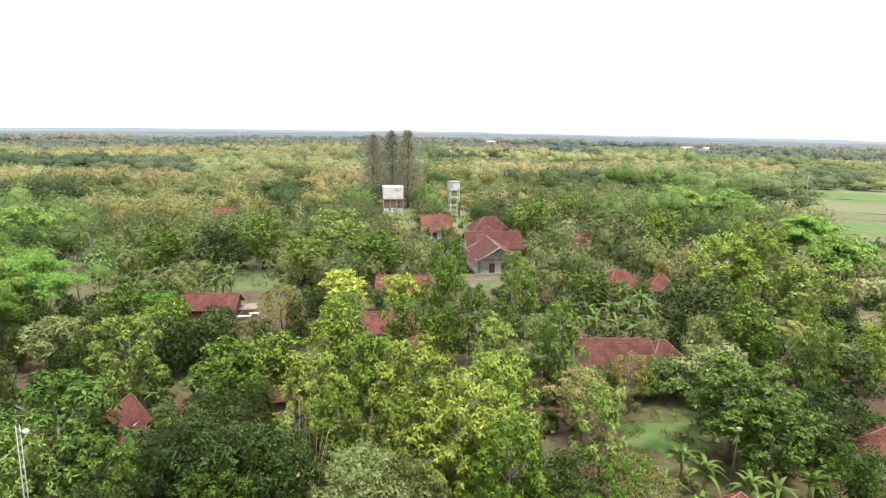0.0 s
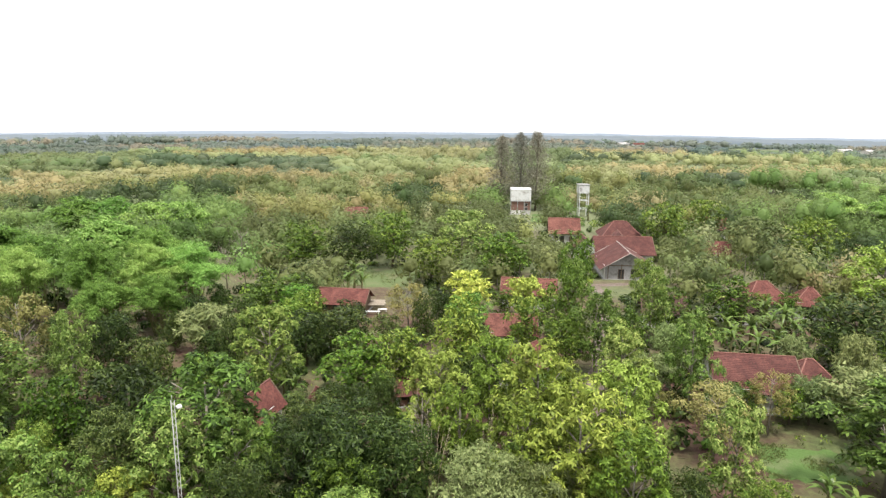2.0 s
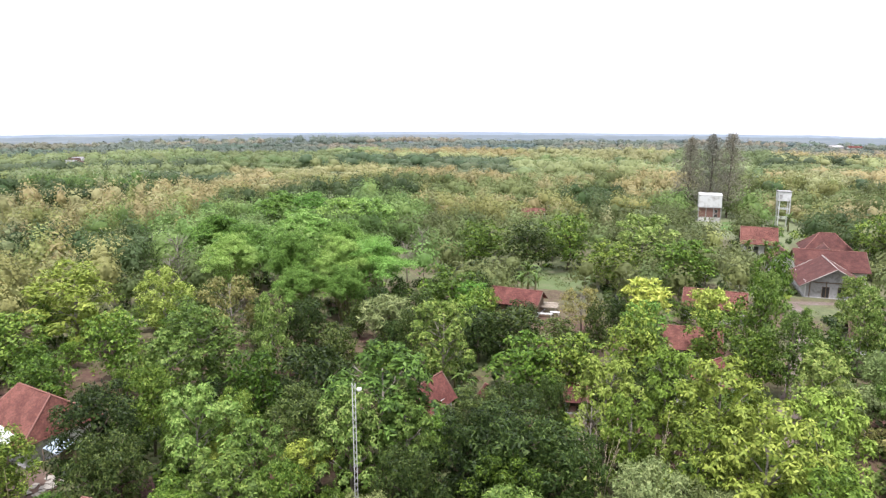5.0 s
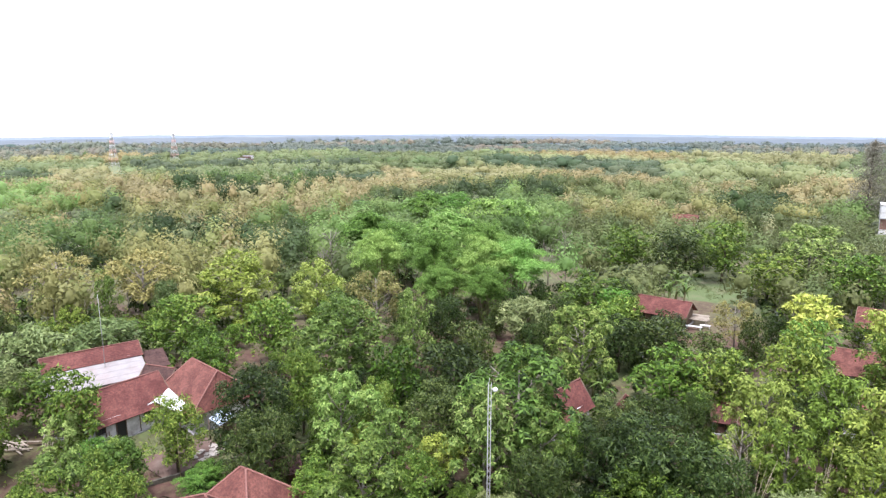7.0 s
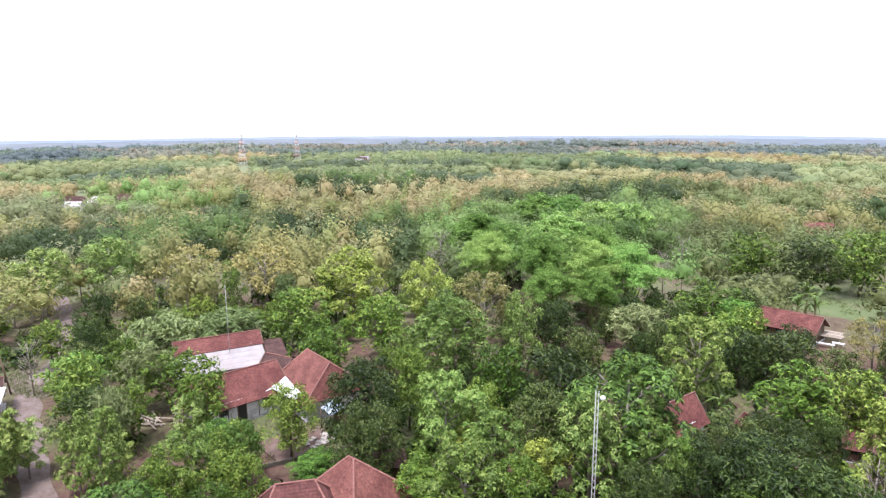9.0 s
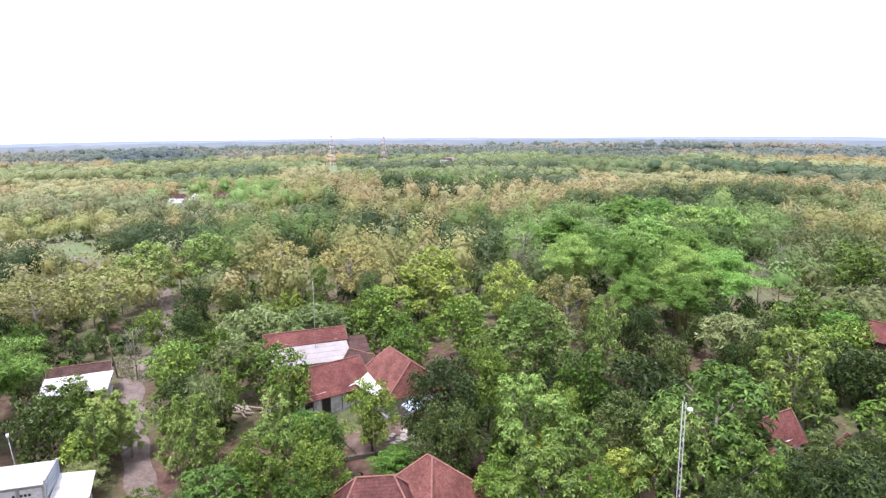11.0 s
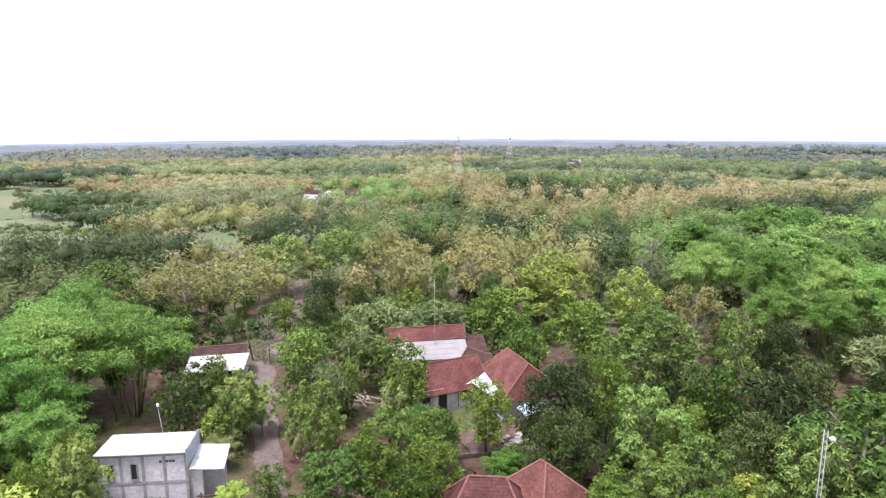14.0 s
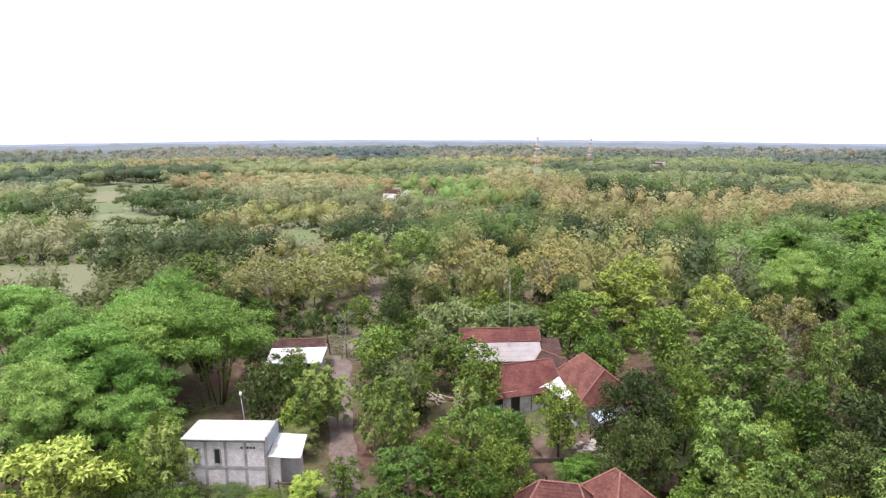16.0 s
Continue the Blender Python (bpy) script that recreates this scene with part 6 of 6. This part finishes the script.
# ---- the far woods: uncounted trees, kind by kind ----
def tuft_trees(rng, xs, ys, zs, hs, rs, cards, size, even=0.0, tints=None):
    """Leafy crowns of loose triangles over an uneven dome, with a stem each; returns vertices and a tint per face."""
    k = len(xs)
    lump = rng.normal(size=(k, 9, 3))
    lump = lump / np.linalg.norm(lump, axis=2, keepdims=True)
    lump[:, :, 2] = np.abs(lump[:, :, 2]) * 1.25 - 0.5
    which = rng.integers(0, 9, size=(k, cards))
    lc = np.take_along_axis(lump, which[:, :, None].repeat(3, 2), 1) * rng.uniform(0.5, 0.68, (k, cards, 1))
    d = rng.normal(size=(k, cards, 3))
    d /= np.linalg.norm(d, axis=2, keepdims=True)
    d[:, :, 2] = np.where(d[:, :, 2] < -0.3, -d[:, :, 2], d[:, :, 2])
    rad = np.asarray(rs)[:, None, None]
    hh = np.asarray(hs)[:, None, None]
    local = (lc + d * 0.44)
    pos = np.concatenate([local[:, :, :2] * rad, hh * 0.5 + local[:, :, 2:] * hh * 0.52], axis=2)
    pos += np.stack([xs, ys, zs], 1)[:, None, :]
    bulge = local / np.linalg.norm(local, axis=2, keepdims=True)
    fine = (rng.random((k, cards, 1)) < 0.3) & (size > 0.4)
    nor = d * 0.5 + bulge * 0.7 + np.array([0, 0, 0.2]) + rng.normal(size=d.shape) * np.where(fine, 0.4, 0.13)
    nor /= np.linalg.norm(nor, axis=2, keepdims=True)
    soft = nor * (1 - even) + np.array([0, 0, 1.0]) * even
    soft /= np.linalg.norm(soft, axis=2, keepdims=True)
    t = np.cross(nor, rng.normal(size=d.shape))
    t /= np.linalg.norm(t, axis=2, keepdims=True)
    s = np.cross(nor, t)
    q = size * rng.uniform(0.75, 1.25, (k, cards, 1)) * np.where(fine, 0.5, 1.0)
    v = np.stack([pos + t * q * 1.25, pos - t * q * 0.55 + s * q * 0.6, pos - t * q * 0.55 - s * q * 0.6], axis=2)
    tint = np.repeat(rng.random(k) if tints is None else np.asarray(tints), cards)
    # stems
    w = 0.16
    st = []
    for dx, dy in ((w, 0), (0, w)):
        st.append(np.stack([np.stack([xs - dx, ys - dy, zs], 1), np.stack([xs + dx, ys + dy, zs], 1), np.stack([xs, ys, zs + np.asarray(hs) * 0.8], 1)], 1))
    return v.reshape(-1, 3), tint, np.concatenate(st).reshape(-1, 3), np.repeat(soft.reshape(-1, 3), 3, axis=0)


def round_cage(rows, cols):
    """Unit directions and triangles of a closed round cage."""
    dirs = [(0, 0, 1.0)]
    for i in range(1, rows):
        t = math.pi * (0.82 * i / (rows - 1))
        dirs += [(math.sin(t) * math.cos(a), math.sin(t) * math.sin(a), math.cos(t)) for a in (2 * math.pi * (k + 0.5 * (i % 2)) / cols for k in range(cols))]
    tris = [(0, 1 + k, 1 + (k + 1) % cols) for k in range(cols)]
    for i in range(rows - 2):
        a, b = 1 + i * cols, 1 + (i + 1) * cols
        for k in range(cols):
            j = (k + 1) % cols
            tris += [(a + k, b + k, b + j), (a + k, b + j, a + j)]
    return np.array(dirs), np.array(tris)


def swell(d, lump, sharp=7.0, rise=0.42):
    """How far a crown reaches in the directions d (k, n, 3), bulging round its lumps (k, m, 3)."""
    c = np.einsum("knj,kmj->knm", d, lump)
    return 0.66 + rise * np.exp((c.max(axis=2) - 1) * sharp)


def crown_trees(rng, xs, ys, zs, hs, rs, cards, size, tints, cage, heart, even=0.3):
    """Crowns of lumpy leaf masses with loose sprays of leaves on them; returns vertices, triangles, normals, tints and stems."""
    k = len(xs)
    dirs, tris = cage
    foot = np.stack([xs, ys, zs], 1)[:, None, :]
    rad = np.stack([rs, rs, hs * 0.5], 1)[:, None, :]
    mid = np.stack([0 * xs, 0 * xs, hs * 0.52], 1)[:, None, :]
    lump = rng.normal(size=(k, 11, 3))
    lump[:, :, 2] = np.abs(lump[:, :, 2]) * 0.9 - 0.2
    lump /= np.linalg.norm(lump, axis=2, keepdims=True)
    turn = rng.uniform(0, 6.28, k)
    c, s = np.cos(turn)[:, None], np.sin(turn)[:, None]
    d = np.stack([c * dirs[:, 0] - s * dirs[:, 1], s * dirs[:, 0] + c * dirs[:, 1], np.repeat(dirs[None, :, 2], k, 0)], axis=2)
    reach = swell(d, lump) * rng.uniform(0.9, 1.06, d.shape[:2])
    core = d * reach[:, :, None] * rad * heart + mid + foot
    core_n = d + np.array([0, 0, even])
    # sprays
    e = rng.normal(size=(k, cards, 3))
    e[:, :, 2] = np.where(e[:, :, 2] < 0, e[:, :, 2] * 0.5, e[:, :, 2])
    e /= np.linalg.norm(e, axis=2, keepdims=True)
    out = swell(e, lump)[:, :, None] * rng.uniform(heart, 1.14, (k, cards, 1)) ** 0.8
    pos = e * out * rad + mid + foot
    nor = e + rng.normal(size=e.shape) * 0.24 + np.array([0, 0, 0.15])
    nor /= np.linalg.norm(nor, axis=2, keepdims=True)
    t = np.cross(nor, rng.normal(size=e.shape))
    t /= np.linalg.norm(t, axis=2, keepdims=True)
    b = np.cross(nor, t)
    q = size * rng.uniform(0.5, 1.3, (k, cards, 1))
    leaf = np.stack([pos + t * q * 1.2, pos - t * q * 0.6 + b * q * 0.55, pos - t * q * 0.6 - b * q * 0.55], axis=2)
    leaf_n = np.repeat((nor * 0.55 + e * 0.45 + np.array([0, 0, even]))[:, :, None, :], 3, axis=2)
    n0 = core.reshape(-1, 3)
    v = np.concatenate([n0, leaf.reshape(-1, 3)])
    f = np.concatenate([(tris[None] + (np.arange(k) * len(dirs))[:, None, None]).reshape(-1, 3), np.arange(k * cards * 3).reshape(-1, 3) + len(n0)])
    nn = unit(np.concatenate([core_n.reshape(-1, 3), leaf_n.reshape(-1, 3)]))
    tint = np.concatenate([np.repeat(tints, len(tris)), np.repeat(tints, cards)])
    w = 0.14
    st = []
    for dx, dy in ((w, 0), (0, w)):
        st.append(np.stack([np.stack([xs - dx, ys - dy, zs], 1), np.stack([xs + dx, ys + dy, zs], 1), np.stack([xs, ys, zs + hs * 0.8], 1)], 1))
    return v, f, nn, tint, np.concatenate(st).reshape(-1, 3)


def joined_mesh(name, v, f, normals, tint, mat):
    """A mesh of triangles over shared vertices, with its own shading normals."""
    me = bpy.data.meshes.new(name)
    me.vertices.add(len(v))
    me.vertices.foreach_set("co", np.asarray(v, dtype=np.float32).ravel())
    me.loops.add(f.size)
    me.loops.foreach_set("vertex_index", np.asarray(f, dtype=np.int32).ravel())
    me.polygons.add(len(f))
    me.polygons.foreach_set("loop_start", np.arange(0, f.size, 3, dtype=np.int32))
    me.polygons.foreach_set("use_smooth", np.ones(len(f), dtype=bool))
    me.update(calc_edges=True)
    me.attributes.new("tint", "FLOAT", "FACE").data.foreach_set("value", np.asarray(tint, dtype=np.float32))
    me.materials.append(mat)
    me.normals_split_custom_set_from_vertices(np.asarray(normals, dtype=np.float32))
    return me


WOODS = {"teak": (9, 12, 3.4), "mango": (7, 10, 4.2), "broad": (7, 10, 3.8), "acacia": (6, 9, 3.8), "dry": (8, 11, 3.4), "tan": (8, 11, 3.4), "bamboo": (10, 13, 4.6)}
LABELS = {"teak": "bright green teak plantation", "mango": "dark green dense orchard trees", "broad": "mixed green woodland trees",
          "acacia": "light feathery green woodland", "dry": "yellowing dry teak woodland", "tan": "withered tan leafless teak woodland",
          "bamboo": "feathery bright green bamboo groves"}


def woods(d0, d1, step0, step1, cards, size, seed, palette, cage, heart, even=0.3, tall=1.0, a0=-41, a1=119):
    rng, nr = random.Random(seed), np.random.default_rng(seed)
    rows = {k: [] for k in WOODS}
    d = d0
    while d < d1:
        step = step0 + (step1 - step0) * (d - d0) / (d1 - d0)
        n = int(radians(a1 - a0) * d / step)
        for k in range(n):
            a = a0 + (a1 - a0) * (k + rng.uniform(0, 1)) / n
            q = d + rng.uniform(-0.5, 0.5) * step
            x, y = -q * math.sin(radians(a)), q * math.cos(radians(a))
            if blocked(x, y, 3.0, view_lanes=q < 930):
                continue
            if q < 170 and any(math.hypot(x - px, y - py) < (3 + pr) * 0.6 for px, py, pr in PLACED):
                continue
            if noise.noise(Vector((x * 0.035, y * 0.035, 6.6))) < -0.42:
                continue
            u, v_, w_ = patch(x, y)
            kind = parcel_species(x, y, u) if rng.random() < (0.88 if q < 220 else 0.97) else species(x, y, rng)
            if kind == "tan" and q < 240 and rng.random() < 0.55:
                kind = "dry"
            lo, hi, rad = WOODS[kind]
            lo, hi = lo * (0.62 + 0.7 * w_), hi * (0.62 + 0.7 * w_)
            big = 1 + 0.35 * (step / step0 - 1)
            if kind == "mango" and q > 300:
                big *= 1.2
            rows[kind].append((x, y, gz(x, y), tall * (1.0 if q < 330 else 0.85) * (1.15 if kind == "mango" and q > 300 else 1) * (rng.uniform(lo * 0.7, hi * 1.1) if q < 220 else rng.uniform(lo * 0.7, hi * 1.05)), rad * (rng.uniform(0.75, 1.4) if q < 220 else rng.uniform(0.9, 1.5) if q < 330 else rng.uniform(1.15, 1.85)) * big, v_ + (0.09 if q < 330 else 0.04) * rng.random()))
        d += step * 0.86
    for kind, lst in rows.items():
        if not lst:
            continue
        a = np.array(lst)
        v, f, nn, tint, st = crown_trees(nr, a[:, 0], a[:, 1], a[:, 2], a[:, 3], a[:, 4], cards, size, a[:, 5], cage, heart, even)
        ob = new("far_woods", joined_mesh("far_woods", v, f, nn, tint, LEAF[palette[kind]]))
        tagged(ob, LABELS[kind], "woods", kind="stuff")
        if d0 < 600:
            mesh_part("stems", fast_mesh("stems", st, 3, [MAT["bark_pale"]]), ob)


# leaf sets by distance; the farther ones have haze painted in
PLAIN = {"teak": "plain_hazed_green", "mango": "plain_hazed_dark", "broad": "plain_hazed_green", "acacia": "plain_hazed_green", "dry": "plain_hazed_olive", "tan": "plain_hazed_tan", "bamboo": "plain_hazed_green"}
FAR = {"teak": "far_hazed_green", "mango": "far_hazed_dark", "broad": "far_hazed_green", "acacia": "far_hazed_green", "dry": "far_hazed_olive", "tan": "far_hazed_tan", "bamboo": "far_hazed_green"}
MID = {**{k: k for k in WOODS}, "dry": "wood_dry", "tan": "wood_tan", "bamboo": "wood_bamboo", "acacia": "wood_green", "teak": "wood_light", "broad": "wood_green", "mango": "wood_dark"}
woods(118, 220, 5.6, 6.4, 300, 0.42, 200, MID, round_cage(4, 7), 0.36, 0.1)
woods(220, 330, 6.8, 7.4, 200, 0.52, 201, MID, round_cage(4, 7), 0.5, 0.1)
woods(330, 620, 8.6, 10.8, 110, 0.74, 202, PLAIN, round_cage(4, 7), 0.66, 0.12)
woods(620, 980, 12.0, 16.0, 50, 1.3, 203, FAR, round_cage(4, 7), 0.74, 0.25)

# bushes and saplings that fill the gardens
rows = {"broad": [], "mango": [], "teak": []}
br = random.Random(401)
d = 40.0
while d < 235:
    step = 2.9 + d * 0.009
    n = int(radians(154) * d / step)
    for k in range(n):
        a = -38 + 154 * (k + br.random()) / n
        q = d + br.uniform(-0.5, 0.5) * step
        x, y = -q * math.sin(radians(a)), q * math.cos(radians(a))
        if noise.noise(Vector((x * 0.05, y * 0.05, 4.4))) < -0.12 or blocked(x, y, 1.0, -1.0, view_lanes=False):
            continue
        tall = br.uniform(1.6, 3.1) if blocked(x, y, 1.0) else br.uniform(2.0, 5.5)
        # weighted to dark mango leaf, its colour standing in for shade in gaps
        kind = br.choice(("broad", "broad", "mango", "mango", "mango", "teak"))
        rows[kind].append((x, y, gz(x, y) - 0.35 * tall, tall, br.uniform(1.1, 2.1)))
    d += step * 0.9
nb = np.random.default_rng(402)
for kind, lst in rows.items():
    q = np.array(lst)
    v, tint, st, sn = tuft_trees(nb, q[:, 0], q[:, 1], q[:, 2], q[:, 3], q[:, 4], 66, 0.36)
    tagged(new("bushes", fast_mesh("bushes", v, 3, [LEAF[kind]], tint)), "leafy garden bushes and saplings in gaps", "bushes", kind="stuff")

# hedges and shrubs along the paddy bunds
nh = np.random.default_rng(411)
hedge = []
for fx, fy, fa, fb, c, s_ in FIELDS:
    if math.hypot(fx, fy) < 200 or fa < 14 or fx > 0:
        continue
    for i in range(int(fa * 1.1)):
        u, w = br.uniform(-fa, fa) * 0.9, fb * br.choice((-1, -0.15, 0.3, 1)) + br.uniform(-2.5, 2.5)
        x, y = fx + u * c - w * s_, fy + u * s_ + w * c
        if noise.noise(Vector((x * 0.06, y * 0.06, 12.0))) > -0.05:
            hedge.append((x, y, gz(x, y) - 0.3, br.uniform(1.2, 3.4), br.uniform(1.2, 2.8), br.random()))
q = np.array(hedge)
v, f, nn, tint, st = crown_trees(nh, q[:, 0], q[:, 1], q[:, 2], q[:, 3], q[:, 4], 60, 0.5, q[:, 5], round_cage(4, 7), 0.6, 0.1)
tagged(new("hedge_shrubs", joined_mesh("hedge_shrubs", v, f, nn, tint, LEAF["wood_green"])), "low green shrubs along the paddy bunds", "shrubs", kind="stuff")

# undergrowth: low scrub, weeds and grass on the open soil
nr = np.random.default_rng(301)
ur = random.Random(302)
tufts, grass = [], []
for i in range(10000):
    d = 38 + 150 * ur.random() ** 0.8
    a = -38 + 154 * ur.random()
    x, y = -d * math.sin(radians(a)), d * math.cos(radians(a))
    if noise.noise(Vector((x * 0.06, y * 0.06, 1.7))) + ur.uniform(-0.3, 0.3) < -0.02 or blocked(x, y, 0.4, -0.5, view_lanes=False):
        continue
    (tufts if ur.random() < 0.45 else grass).append((x, y, gz(x, y)))
tf = np.array(tufts)
v = leaf_cloud(nr, tf + np.array([0, 0, 0.4]), nr.uniform(0.4, 1.0, len(tf)), 16, 0.42, 0.2, up=0.5, squash=0.7)
tagged(new("undergrowth", fast_mesh("undergrowth", v, 3, [LEAF["broad"]])), "low leafy scrub between the trees", "undergrowth", kind="stuff")
gr = np.array(grass)
v = leaf_cloud(nr, gr, nr.uniform(0.3, 0.7, len(gr)), 14, 0.5, 0.06, up=0.1, droop=-0.6, squash=0.4)
sward = []
for i in range(3500):
    fx, fy, fa, fb, c, s = ur.choice([f for f in FIELDS if math.hypot(f[0], f[1]) < 160])
    u, w = ur.uniform(-fa, fa), ur.uniform(-fb, fb)
    x, y = fx + u * c - w * s, fy + u * s + w * c
    if noise.noise(Vector((x * 0.2, y * 0.2, 8.0))) > -0.1:
        sward.append((x, y, gz(x, y) + 0.1))
sw_ = np.array(sward)
v = np.concatenate([v, leaf_cloud(nr, sw_, nr.uniform(0.2, 0.5, len(sw_)), 9, 0.3, 0.05, up=0.1, droop=-0.6, squash=0.4)])
tagged(new("grass_tufts", fast_mesh("grass_tufts", v, 3, [LEAF["grass"]])), "tufts of dry green grass on soil", "grass", kind="stuff")

# the canopy of the plain, out to the horizon, haze painted in its colour
sky_sheet = bmesh.new()
prev = None
for i in range(0, 261):
    ang = radians(-48 + 174 * i / 260)
    cols = []
    for k in range(36):
        r = 930 * 1.029 ** k
        x, y = -r * math.sin(ang), r * math.cos(ang)
        z = gz(x, y) + (0 if k == 0 else 5.5 + 3.5 * noise.noise(Vector((x * 0.011, y * 0.011, 1.0))) + 2.5 * noise.noise(Vector((x * 0.05, y * 0.05, 3.0))))
        cols.append(sky_sheet.verts.new((x, y, z)))
    if prev:
        for k in range(35):
            sky_sheet.faces.new((prev[k], prev[k + 1], cols[k + 1], cols[k])).smooth = True
    prev = cols
tagged(part("distant_canopy", sky_sheet, MAT["skyline"]), "grey-green woods with painted haze towards the horizon", "woods", kind="stuff")

# distant hills along the horizon, their blue haze painted in
hills = bmesh.new()
prev = None
for i in range(0, 200):
    a = radians(-60 + 190 * i / 199)
    top = -50 + 7 * noise.noise(Vector((i * 0.05, 2.0, 0))) + 3 * noise.noise(Vector((i * 0.31, 5.0, 0)))
    cols = [hills.verts.new((-r * math.sin(a), r * math.cos(a), z)) for r, z in ((2300, gz(2300, 0) - 2), (3000, top), (3500, gz(3500, 0) - 30))]
    if prev:
        for k in range(2):
            f = hills.faces.new((prev[k], cols[k], cols[k + 1], prev[k + 1]))
            f.smooth = True
    prev = cols
tagged(part("distant_hills", hills, MAT["hill"]), "low hills on the horizon in painted blue haze", "hills", kind="structure")
